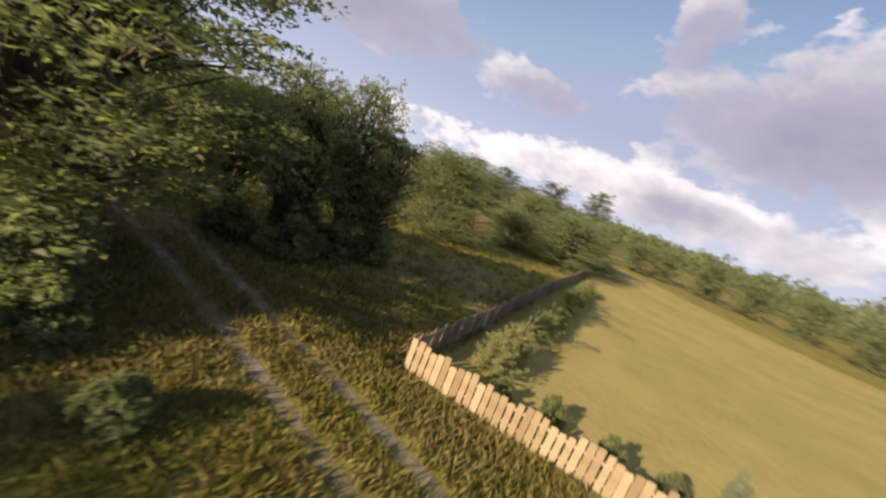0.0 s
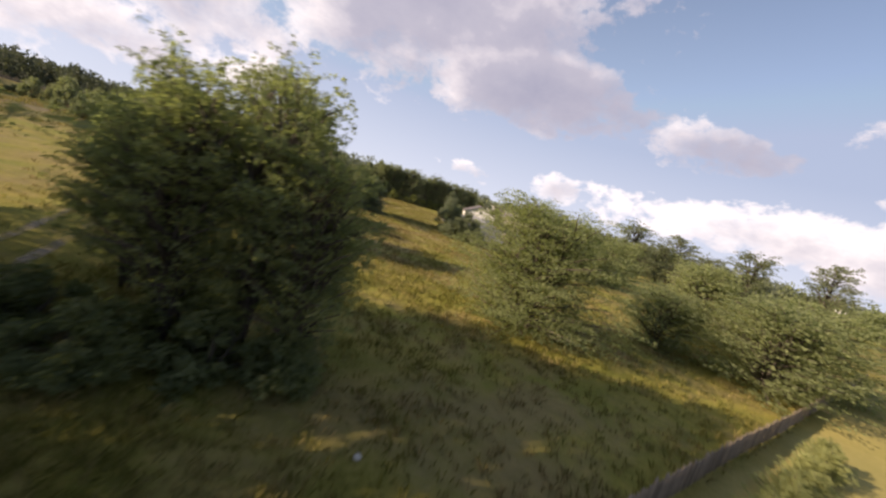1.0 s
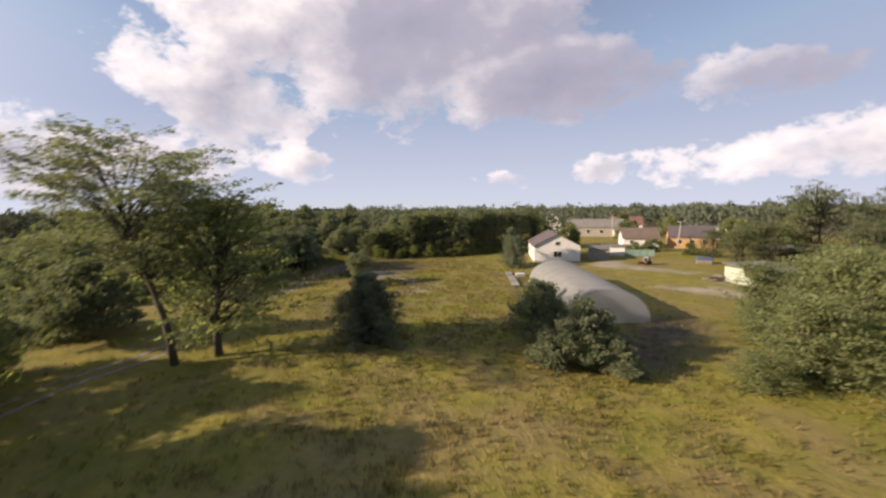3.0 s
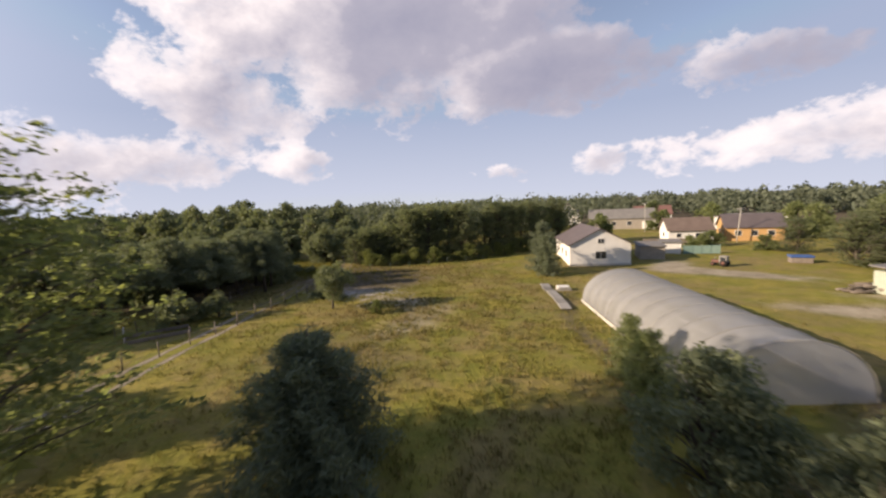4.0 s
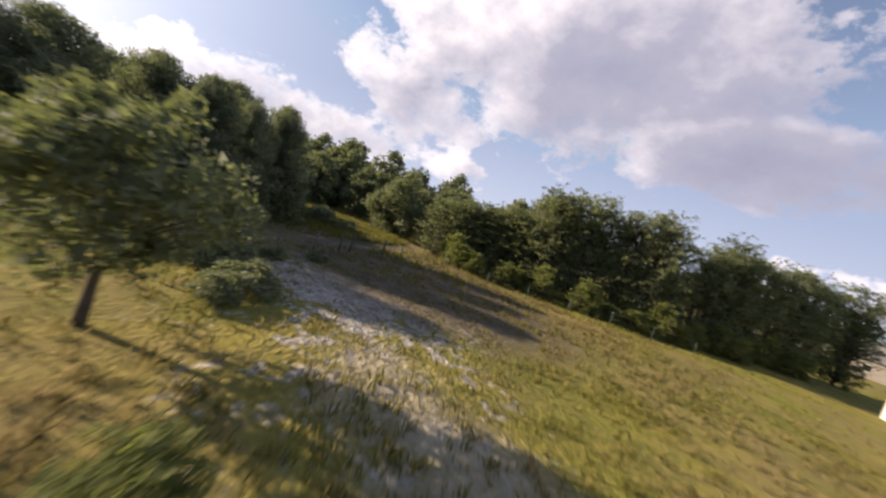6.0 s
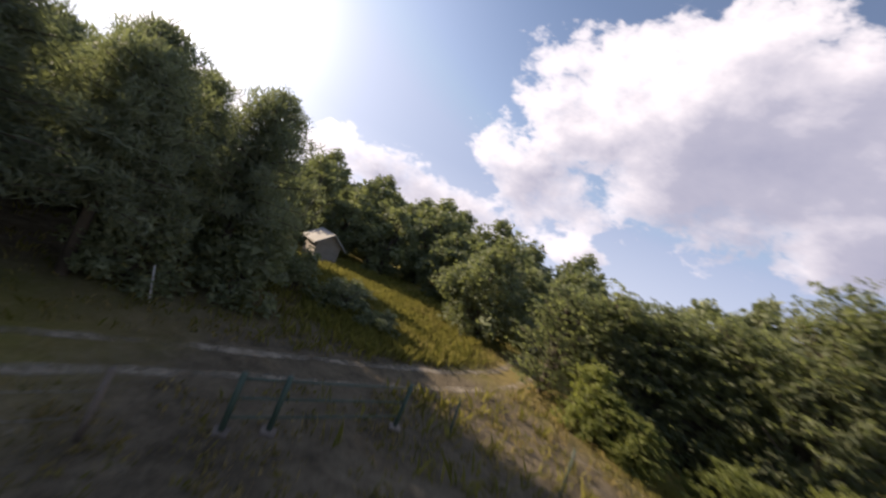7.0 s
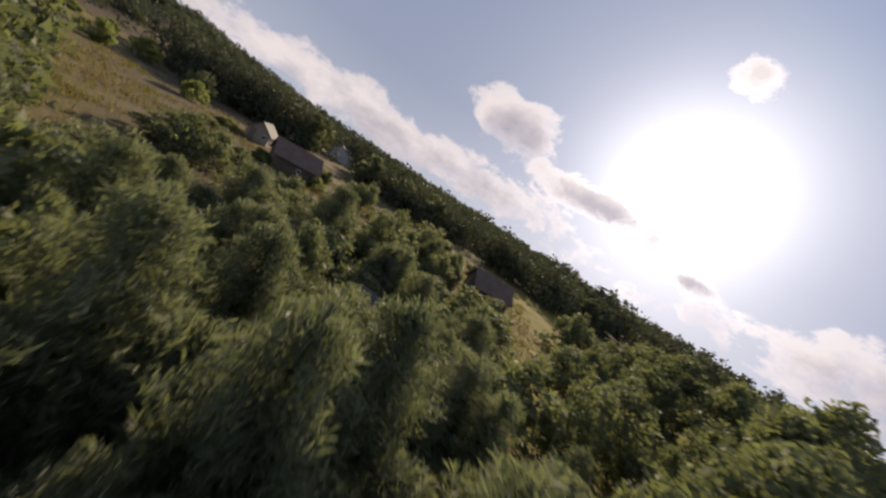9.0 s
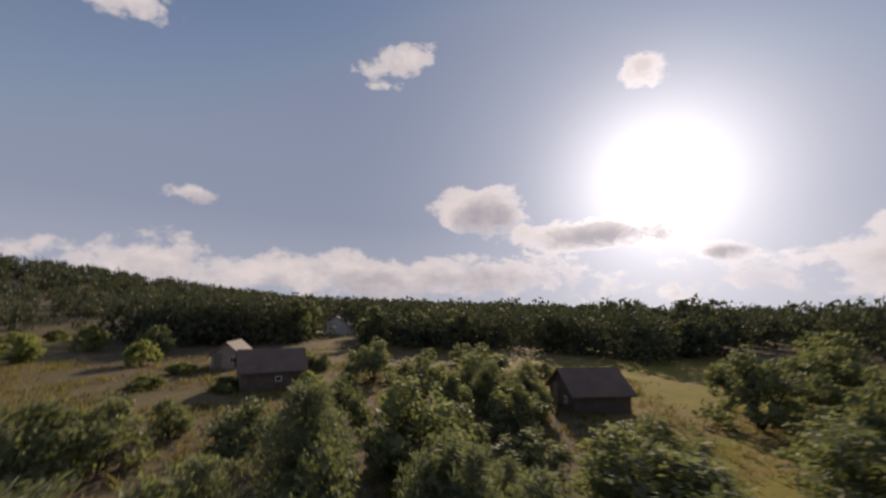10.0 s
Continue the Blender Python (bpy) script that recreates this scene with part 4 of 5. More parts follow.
stand("pine", [(-83.5, 74.5, 6.4, 4.8), (-86.6, 73.0, 6.4, 5.0), (-81.2, 71.8, 6.2, 4.6), (-84.5, 68.5, 5.4, 4.6), (-80.6, 66.2, 5.6, 4.6), (-77.8, 78.8, 4.6, 3.4), (-80.6, 77.2, 5.2, 4.4), (-79.0, 74.0, 5.4, 4.4), (-82.3, 78.0, 5.2, 4.2), (-86.5, 77.5, 5.8, 5.0), (-84.5, 73.5, 5.0, 4.4), (-85.0, 78.9, 4.2, 3.4), (-87.5, 71.0, 5.0, 4.4), (-85.3, 64.0, 4.7, 4.6), (-81.3, 68.0, 3.6, 3.4),
               (-86.0, 58.4, 5.0, 5.0), (-82.6, 58.7, 3.9, 3.8), (-88.6, 61.6, 4.0, 3.8), (-91.4, 72.0, 4.6, 5.0), (-92.8, 54.0, 5.7, 5.4), (-96.0, 67.5, 4.6, 4.6)],
      "grey-green young pine below the flight")
stand("scrub", [(-107.6, 50.6, 4.0, 4.4), (-98.6, 52.4, 5.0, 6.0), (-103, 62.3, 3.6, 7), (-104.7, 44.4, 5.1, 5.3), (-108.3, 28, 4.9, 6.9), (-104, 54.6, 2.2, 4.5), (-98.8, 50.3, 3.4, 4.3), (-98.2, 44.1, 3.8, 3.6),
                (-89.3, 38.3, 2.5, 3.2), (-92.5, 44.4, 3.1, 5.5), (-83.3, 39.9, 2.5, 5.6), (-86.3, 41.9, 3.6, 5.7), (-94.8, 48.3, 2.9, 4.5), (-84, 43.7, 4.0, 5.3), (-98, 70, 4.4, 6), (-104, 72.8, 5.4, 6.2)],
      "dark leafy thicket tree over the hamlet's edge")
stand("scrub", [(-112.0, 41.0, 4.4, 5), (-118.5, 34.4, 4.3, 7), (-121, 50.5, 4.2, 4.6), (-119, 56.6, 4.1, 4.6), (-124, 58.6, 5.9, 8), (-101.9, 51.6, 3.1, 4.2), (-106.9, 49.9, 2.4, 4), (-116, 64.7, 3.6, 6.8),
                (-88.8, -10, 4.9, 5.4), (-86.5, -11.4, 3.6, 3.2), (-149, 25, 4.9, 6), (-111, 66, 4, 6), (-130, 66, 6, 8), (-138, 60, 6, 9), (-151, 58, 6.5, 10), (-110, 57, 2.2, 4.5)],
      "dark leafy tree between the hamlet's gardens")
stand("wood", [(-114, -22.6, 9.5, 8), (-118, -28, 10, 8.5), (-108, -30, 9, 8.5), (-101, -33, 9, 8), (-95, -36, 8.5, 8), (-110, -40, 10, 9), (-102, -43, 10, 9), (-88, -40, 8, 8), (-94, -48, 10, 9),
               (-135, -4.3, 8, 9), (-140, 3, 8, 9), (-128, -12, 8.5, 9), (-146, -6, 8, 9), (-168, 35.6, 7, 10), (-160, 44, 7, 10), (-174, 30, 7, 10)],
      "tall dark tree standing behind the hamlet")
for x, y, h, w in [(-111.8, 47.4, 3.6, 4.2), (-110.2, 45.4, 4.2, 4.6), (-114.6, 44.6, 3.8, 4.0)]:
    plant("dark", x, y, h, w, "dark rounded tree beside the wooden house")
plant("dark", -81.2, 92.4, 7.0, 7.8, "dense grey-green rounded tree beside the grassy bank")
stand("wood", [(-85, 96, 7, 6), (-103.5, 93, 10.2, 9), (-97, 91.5, 8.3, 6.5), (-95.5, 79.5, 7.9, 5.6), (-112, 79, 10.9, 8.5), (-108, 85, 10.2, 8), (-120, 88, 11.5, 9), (-101, 79.5, 8.2, 6),
               (-93.7, 109, 8.2, 7), (-88, 103, 7.7, 7), (-94.5, 87.5, 6.4, 6.0), (-99, 86.5, 7.4, 7), (-96, 83.2, 6.2, 5.6), (-91.5, 92.5, 6.4, 6), (-103, 84, 8.2, 7)], "leafy tree on the slope above the track")
stand("wood", [(-125, 95, 11.5, 10), (-136, 92, 11.5, 10), (-143, 109, 14.1, 12), (-130, 104, 12.8, 11), (-118, 100, 11.5, 10), (-110, 104, 11.5, 10), (-104, 114, 11.5, 9), (-126, 80, 10.2, 9), (-138, 78, 10.2, 9), (-150, 84, 10.2, 10),
               (-122, 70, 8.3, 8), (-134, 72, 9, 8), (-148, 70, 9, 9), (-100, 104, 10.2, 8)], "dark leafy tree on the slope above the track")
stand("low", [(-60, -44, 2.4, 5), (-66, -44, 2.2, 5), (-72, -44, 2.6, 5), (-78, -44, 2.3, 5), (-84, -40, 2.6, 5), (-54, -45, 2.5, 5), (-96, 8, 1.5, 3), (-91, 13, 1.4, 4), (-101, 28, 1.8, 4), (-94, 26, 1.4, 4),
              (-88, 20, 1.2, 4), (-105, 14, 2.2, 5), (-110, 8, 2.6, 6), (-87, 2, 3.4, 5), (-74, -8, 4, 6), (-80, -20, 4.5, 6), (-66, -16, 4, 6)], "low hedge shrub by the dry field", "shrub", "shrub")

thicket = np.random.default_rng(8)
for k in range(92):
    x, y = thicket.uniform(-99, -77), thicket.uniform(54, 78.5)
    if math.hypot(x + 90, y - 82) < 4.5 or math.hypot(x + 92.2, y - 65) < 3.4 or (x > -80 and y > 77):
        continue
    plant("scrub" if k % 3 == 0 else "sprig", x, y, thicket.uniform(2.2, 4.6), thicket.uniform(3.0, 4.6), "dense young growth in the overgrown clearing", "shrub", "shrub", "thicket in the clearing")
for k in range(34):
    x, y = thicket.uniform(-150, -100), thicket.uniform(30, 78)
    if math.hypot(x + 115, y - 47) < 7 or glade(x, y) or (-165 < x < -119 and 26 < y < 60):
        continue
    plant("scrub", x, y, thicket.uniform(2.0, 5.5), thicket.uniform(3.4, 6.5), "leafy shrub among the hamlet's gardens", "shrub", "shrub", "shrubs of the hamlet")

for k in range(13):
    x, y = thicket.uniform(-128, -100), thicket.uniform(14, 46)
    if math.hypot(x + 97, y - 26) < 8 or math.hypot(x + 96, y - 11) < 6 or glade(x, y) or math.hypot(x + 117, y - 48) < 7:
        continue
    plant("scrub", x, y, thicket.uniform(1.4, 3.4), thicket.uniform(2.4, 4.6), "dark shrub in the hamlet's rough field", "shrub", "shrub", "shrubs of the rough field")

# the wood's edge beside the gate
rng = np.random.default_rng(5)
HEDGE = along([(-72.9, 93.4), (-70.5, 96.7), (-66.5, 100.8), (-62.5, 105.5), (-59, 112), (-56, 119), (-52, 127)], 30)
for x, y in HEDGE:
    grow = min(1.0, 0.55 + 0.06 * (y - 93.4))
    plant("edge", x + rng.normal() * 0.6 - 0.6, y + rng.normal() * 0.6 + 0.6, grow * (8.2 + 2.6 * rng.random()), 3.6 + 1.2 * grow + 1.2 * rng.random(), "slender locust tree in the wood's edge", group="trees of the wood's edge")
    if y > 106:
        continue
    plant("wood", x - 3.5 - 9 * rng.random(), y + 4.5 + 9 * rng.random(), grow * (8.4 + 2 * rng.random()), 5.5 + 1.5 * rng.random(), "leafy tree within the wood", group="trees of the wood")
for x, y in HEDGE[:26]:
    plant("young", x + 2.0 + rng.normal() * 0.6, y - 1.6 + rng.normal() * 0.6, 1.3 + 1.7 * rng.random(), 1.8 + rng.random(), "light green sapling before the wood's edge", "sapling", "sapling", "saplings of the wood's edge")


def far_wood(name, seed, spots, label, mat=None):
    """Distant woodland as one joined canopy of leaf clumps."""
    rg = np.random.default_rng(seed)
    out = []
    for x, y, h, w in spots:
        z = float(gz(x, y))
        far = math.hypot(x + 50, y - 60)
        cs = []
        for _ in range(12):
            a, r = rg.random() * 6.28, w * 0.42 * rg.random() ** 0.5
            cs.append((x + r * math.cos(a), y + r * math.sin(a), z + h * (0.12 + 0.7 * rg.random()), w * 0.2))
        cs.append((x, y, z + h * 0.88, w * 0.17))
        n, size = (560, 0.34) if far < 120 else (240, 0.52) if far < 190 else (150, 0.8)
        out.append(leaves(cs, n, size * w / 7, rg, stretch=1.5))
    me = quads_mesh(name, np.concatenate(out), mat or M_LEAF_DARK)
    return tagged(new(name, me), label, "woodland", kind="stuff")


def scatter(n, box_, keep, seed, h=(8, 12), w=(7, 11)):
    rg = np.random.default_rng(seed)
    got = []
    while len(got) < n:
        x, y = rg.uniform(box_[0], box_[1]), rg.uniform(box_[2], box_[3])
        if keep(x, y):
            got.append((x, y, rg.uniform(*h), rg.uniform(*w)))
    return got


far_wood("far_wood_north", 31, scatter(640, (-330, 200, 120, 360), lambda x, y: y > 225 - 0.12 * x or (x < -80 and y > 135) or (-80 <= x < -62 and y > 150), 1), "distant green woodland along the horizon", M_LEAF_HAZED)
far_wood("far_wood_west", 32, scatter(680, (-330, -150, -160, 200), lambda x, y: x < -178 or (y > 92 and x < -150) or (y < -10 and x < -150), 2), "distant green woodland towards the evening sun", M_LEAF_BACKLIT)
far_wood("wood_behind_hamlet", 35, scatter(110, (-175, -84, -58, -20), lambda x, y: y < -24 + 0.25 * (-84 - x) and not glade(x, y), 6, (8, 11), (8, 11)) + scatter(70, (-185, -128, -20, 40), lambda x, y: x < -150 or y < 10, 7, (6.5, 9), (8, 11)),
         "dark tall trees closing the fields behind the hamlet", M_LEAF_BACKLIT)
far_wood("far_wood_south", 33, scatter(780, (-280, 120, -380, -50), lambda x, y: y < -62 + 0.06 * abs(x + 90) or x < -175, 3), "dark wooded rise behind the hamlet", M_LEAF_BACKLIT)
far_wood("far_wood_east", 34, scatter(240, (48, 230, -40, 300), lambda x, y: x > 70 or y > 140, 4), "distant trees beyond the lawn", M_LEAF)


def grass(name, seed, n, spots, h, label, broad=1.0, per=6, mat=None):
    """Blades in loose tufts, as one joined thing."""
    rg = np.random.default_rng(seed)
    xs, ys = spots(rg, n)
    x = np.repeat(xs, per) + rg.normal(size=len(xs) * per) * 0.10 * broad
    y = np.repeat(ys, per) + rg.normal(size=len(xs) * per) * 0.10 * broad
    k = len(x)
    z = gz(x, y) - 0.02
    hh = h * (0.5 + 0.8 * rg.random(k))
    a = rg.random(k) * 6.283
    w = (0.010 + 0.016 * rg.random(k)) * broad
    dx, dy = np.cos(a) * w, np.sin(a) * w
    lx, ly = rg.normal(size=k) * hh * 0.35, rg.normal(size=k) * hh * 0.35
    root = np.stack([x, y, z], -1)
    mid = root + np.stack([lx * 0.35, ly * 0.35, hh * 0.6], -1)
    tip = root + np.stack([lx, ly, hh], -1)
    side = np.stack([dx, dy, 0 * dx], -1)
    me = quads_mesh(name, np.stack([root - side, root + side, mid + side * 0.9, tip], 1), mat or M_GRASS)
    return tagged(new(name, me), label, "grass", kind="stuff")


def meadow_spots(rg, n):
    """Along a band of meadow beside the track, thinning outwards; ruts, lawn and sand stay bare."""
    mid = along([(-3, 6), (-2, 20), (-8, 34), (-18, 46), (-32, 62), (-46, 76), (-58, 84), (-68, 90)], 300)
    q = mid[rg.integers(0, 300, n)]
    x, y = q[:, 0] + rg.normal(size=n) * 10, q[:, 1] + rg.normal(size=n) * 10
    ok = (near_line(x, y, TRACK) > 1.15) & (inside(x, y, LAWN) < -0.1)
    sandy = np.exp(-(((x + 58.5) / 6) ** 2 + ((y - 79) / 5) ** 2))
    ok &= rg.random(n) > sandy * 1.1
    ok &= rg.random(n) > 1.25 * np.exp(-(((x + 61) / 9) ** 2 + ((y - 82.5) / 7.5) ** 2))
    clump = np.sin(x * 0.8 + 2 * np.sin(y * 0.5)) * np.sin(y * 0.9 + 1.5 * np.sin(x * 0.4))
    ok &= rg.random(n) < 0.55 + 0.45 * clump
    return x[ok], y[ok]


grass("meadow_grass", 41, 46000, meadow_spots, 0.23, "tall dry yellow-green meadow grass")


def verge_spots(rg, n):
    """Beside and between the ruts where the track begins."""
    q = TRACK[rg.integers(0, 190, n)]
    x, y = q[:, 0] + rg.normal(size=n) * 3.5, q[:, 1] + rg.normal(size=n) * 3.5
    d = near_line(x, y, TRACK)
    ok = (np.abs(d - 0.68) > 0.24) & (inside(x, y, LAWN) < -0.1)
    return x[ok], y[ok]


grass("verge_grass", 42, 9000, verge_spots, 0.2, "rough uneven grass beside and between the ruts")


def rough_spots(rg, n):
    """Over the overgrown fields round the hamlet, in drifts."""
    x, y = rg.uniform(-135, -62, n), rg.uniform(-6, 62, n)
    drift = np.sin(x * 0.31 + 2.2 * np.sin(y * 0.17)) * np.sin(y * 0.37 + 1.8 * np.sin(x * 0.13))
    ok = (rg.random(n) < 0.35 + 0.65 * drift) & (near_line(x, y, TRACK) > 2.0)
    return x[ok], y[ok]


def slope_spots(rg, n):
    """On the grassy slope below the small shed."""
    x, y = rg.normal(-81.5, 5.0, n), rg.normal(86.0, 2.6, n)
    ok = (near_line(x, y, TRACK) > 1.1) & (np.hypot(x + 90, y - 82.3) > 1.8)
    return x[ok], y[ok]


def trodden_spots(rg, n):
    """Thin tufts over the bare brown ground before the gate."""
    x, y = rg.normal(-64.5, 6.5, n), rg.normal(85.5, 5.5, n)
    clump = np.sin(x * 1.3 + 2 * np.sin(y * 0.9)) * np.sin(y * 1.5 + 1.5 * np.sin(x * 0.7))
    ok = (rg.random(n) < 0.3 + 0.6 * clump) & (near_line(x, y, TRACK) > 1.1)
    return x[ok], y[ok]


grass("trodden_grass", 46, 5200, trodden_spots, 0.13, "thin short tufts on the trodden brown ground", 1.3)
grass("slope_grass", 44, 5200, slope_spots, 0.42, "fresh yellow-green grass on the slope below the shed", 1.2, mat=M_GRASS_FRESH)
grass("rough_grass", 43, 16000, rough_spots, 0.42, "coarse rank grass and weeds in the overgrown fields", 1.9, 5)


# ---- buildings ----
def gabled(name, x, y, turn, wide, deep, eave, peak, wall_mat, roof_mat, label, over=0.35, roof_label="", group=""):
    """A house: gable front in the plane y = 0 of its own frame, reaching back along +y."""
    root = empty(name, pose(x, y, float(gz(x, y)) - 0.05, 0, 0, turn), label, "house", group)
    bm = bmesh.new()
    h = wide / 2
    ring = [(-h, 0), (h, 0), (h, eave), (0, peak), (-h, eave)]
    a = [bm.verts.new((px, 0, pz)) for px, pz in ring]
    b = [bm.verts.new((px, deep, pz)) for px, pz in ring]
    bm.faces.new(a), bm.faces.new(b[::-1])
    for i in range(5):
        j = (i + 1) % 5
        bm.faces.new((a[j], a[i], b[i], b[j]))
    bmesh.ops.recalc_face_normals(bm, faces=bm.faces)
    part("wall", bm, wall_mat, root)
    s = (peak - eave) / h
    for side in (-1, 1):
        bm = bmesh.new()
        e = h + over
        z1, z0 = peak + 0.03, peak + 0.03 - s * e
        q = [(0, -over, z1), (side * e, -over, z0), (side * e, deep + over, z0), (0, deep + over, z1)]
        lo = [bm.verts.new(v) for v in q]
        hi = [bm.verts.new((v[0], v[1], v[2] + 0.12)) for v in q]
        bm.faces.new(lo[::-1]), bm.faces.new(hi)
        for i in range(4):
            j = (i + 1) % 4
            bm.faces.new((lo[i], lo[j], hi[j], hi[i]))
        bmesh.ops.recalc_face_normals(bm, faces=bm.faces)
        part("roof", bm, roof_mat, root, roof_label)
    return root


def window(root, x, z, w, h, y=0.0, panes=2):
    fr = part("window", boxed(x - w / 2, x + w / 2, y - 0.03, y + 0.02, z, z + h, 0.01), M_WHITE, root, "white window frame")
    n = panes
    for k in range(n):
        a = x - w / 2 + 0.06 + k * (w - 0.06) / n
        part("pane", boxed(a, a + (w - 0.06) / n - 0.06, y - 0.04, y - 0.032, z + 0.07, z + h - 0.07), M_GLASS, fr)


white = gabled("house", -38.7, 105.8, 28.0, 8.0, 13.0, 3.0, 5.1, M_WHITE, M_ROOF_BROWN, "white rendered house with a brown gabled roof", 0.3, "brown sheet roof")
window(white, 0.1, 1.0, 1.5, 1.1)
window(white, 0.1, 3.1, 0.9, 0.75)
for y in (3.0, 6.5, 10.0):
    side = part("window", boxed(-4.03, -3.97, y - 0.6, y + 0.6, 1.0, 2.1, 0.01), M_WHITE, white, "white window frame")
    part("pane", boxed(-4.039, -4.031, y - 0.5, y + 0.5, 1.09, 2.01), M_GLASS, side)
part("plinth", boxed(-4.05, 4.05, -0.06, -0.003, 0.0, 0.35, 0.01), M_CONCRETE, white, "grey concrete plinth")


def fitted(root, gable=(), sides=(), door=None, half=4.0):
    """Windows in the gable (x, z, w, h), windows along both long walls (y, z, w, h) and a door in the gable (x)."""
    for x, z, w, h in gable:
        window(root, x, z, w, h)
    for y, z, w, h in sides:
        for side in (-1, 1):
            fr = part("window", boxed(side * half - 0.03, side * half + 0.03, y - w / 2, y + w / 2, z, z + h, 0.01), M_WHITE, root, "white window frame")
            part("pane", boxed(side * (half + 0.035) - 0.004, side * (half + 0.035) + 0.004, y - w / 2 + 0.08, y + w / 2 - 0.08, z + 0.08, z + h - 0.08), M_GLASS, fr)
    if door is not None:
        leaf = part("door", boxed(door - 0.45, door + 0.45, -0.05, 0.02, 0.05, 2.0, 0.01), M_OLDWOOD, root, "grey wooden door")
        part("door_handle", boxed(door + 0.32, door + 0.38, -0.09, -0.052, 0.95, 1.08), M_CONCRETE, leaf)


fitted(gabled("house", -59, 172, -74, 8, 17, 3.2, 5.6, M_PALEWOOD, M_ROOF_GREY, "long grey building with a grey gabled roof"),
       [(-1.8, 1.1, 1.1, 1.2), (1.8, 1.1, 1.1, 1.2)], [(y, 1.1, 1.3, 1.2) for y in (2.5, 6.5, 10.5, 14.5)], None, 4.0)
fitted(gabled("house", -72, 190, 15, 9, 10, 4.0, 7.5, M_WHITE, M_ROOF_RED, "pale house with a red roof among trees"),
       [(-2.2, 1.2, 1.2, 1.3), (2.2, 1.2, 1.2, 1.3), (0, 4.3, 1.0, 1.0)], [(y, 1.2, 1.2, 1.3) for y in (3, 7)], 0.0, 4.5)
fitted(gabled("house", -26.0, 146, -78, 7.5, 9, 2.7, 4.9, M_ORANGE, M_ROOF_BROWN, "orange house with a dark brown roof"),
       [(-1.6, 1.0, 1.1, 1.1), (1.6, 1.0, 1.1, 1.1)], [(y, 1.0, 1.1, 1.1) for y in (2, 4.5, 7)], None, 3.75)
fitted(gabled("house", -35.2, 139.5, -68, 6.0, 7.6, 2.4, 4.5, M_WHITE, M_ROOF_RUST, "small white house with a faded brown roof"),
       [(0, 0.9, 1.0, 1.0)], [(y, 0.9, 0.9, 0.9) for y in (1.8, 5)], None, 3.0)
fitted(gabled("house", -52, 200, -75, 7.5, 11, 3.0, 5.6, M_WHITE, M_ROOF_RED, "white house with a red-brown roof"),
       [(0, 1.1, 1.2, 1.2)], [(y, 1.1, 1.2, 1.2) for y in (3, 8)], None, 3.75)
fitted(gabled("house", -95.8, 11.4, 152, 3.4, 4.6, 1.9, 3.3, M_PALEWOOD, M_ROOF_GREY, "small wooden house with a pale grey roof"), [(0.9, 0.8, 0.7, 0.8)], [(2.5, 0.8, 0.8, 0.8)], -0.9, 2.0)
fitted(gabled("house", -95.2, 25.0, 84, 4.4, 5.8, 1.9, 3.6, M_OLDWOOD, M_ROOF_RUST, "weathered log cabin with a brown roof"), [(1.0, 0.7, 0.5, 0.6)], [(3.4, 0.8, 0.6, 0.5)], -0.9, 2.2)
gabled("house", -131, -43, 140, 7, 9, 3, 5.2, M_WHITE, M_ROOF_GREY, "far pale house among trees")
fitted(gabled("house", -116.4, 47.2, 64, 4.4, 5.0, 1.6, 3.2, M_OLDWOOD, M_ROOF_RUST, "weathered wooden house with a reddish brown roof"), [(0.8, 0.6, 0.6, 0.6)], [], -1.0, 2.2)
gabled("house", -71, -133, 60, 9, 12, 3, 5.5, M_DARKWOOD, M_ROOF_BROWN, "far house with a dark roof on the rise")
gabled("shed", -89.3, 82.4, 112, 1.9, 2.3, 1.45, 2.15, M_PALEWOOD, M_CONCRETE, "small grey wooden shed with a pale roof on the slope")
gabled("shed", -91.6, 63.7, 30, 2.3, 3.0, 1.6, 2.3, M_OLDWOOD, M_ROOF_BROWN, "dark little shed under the trees")


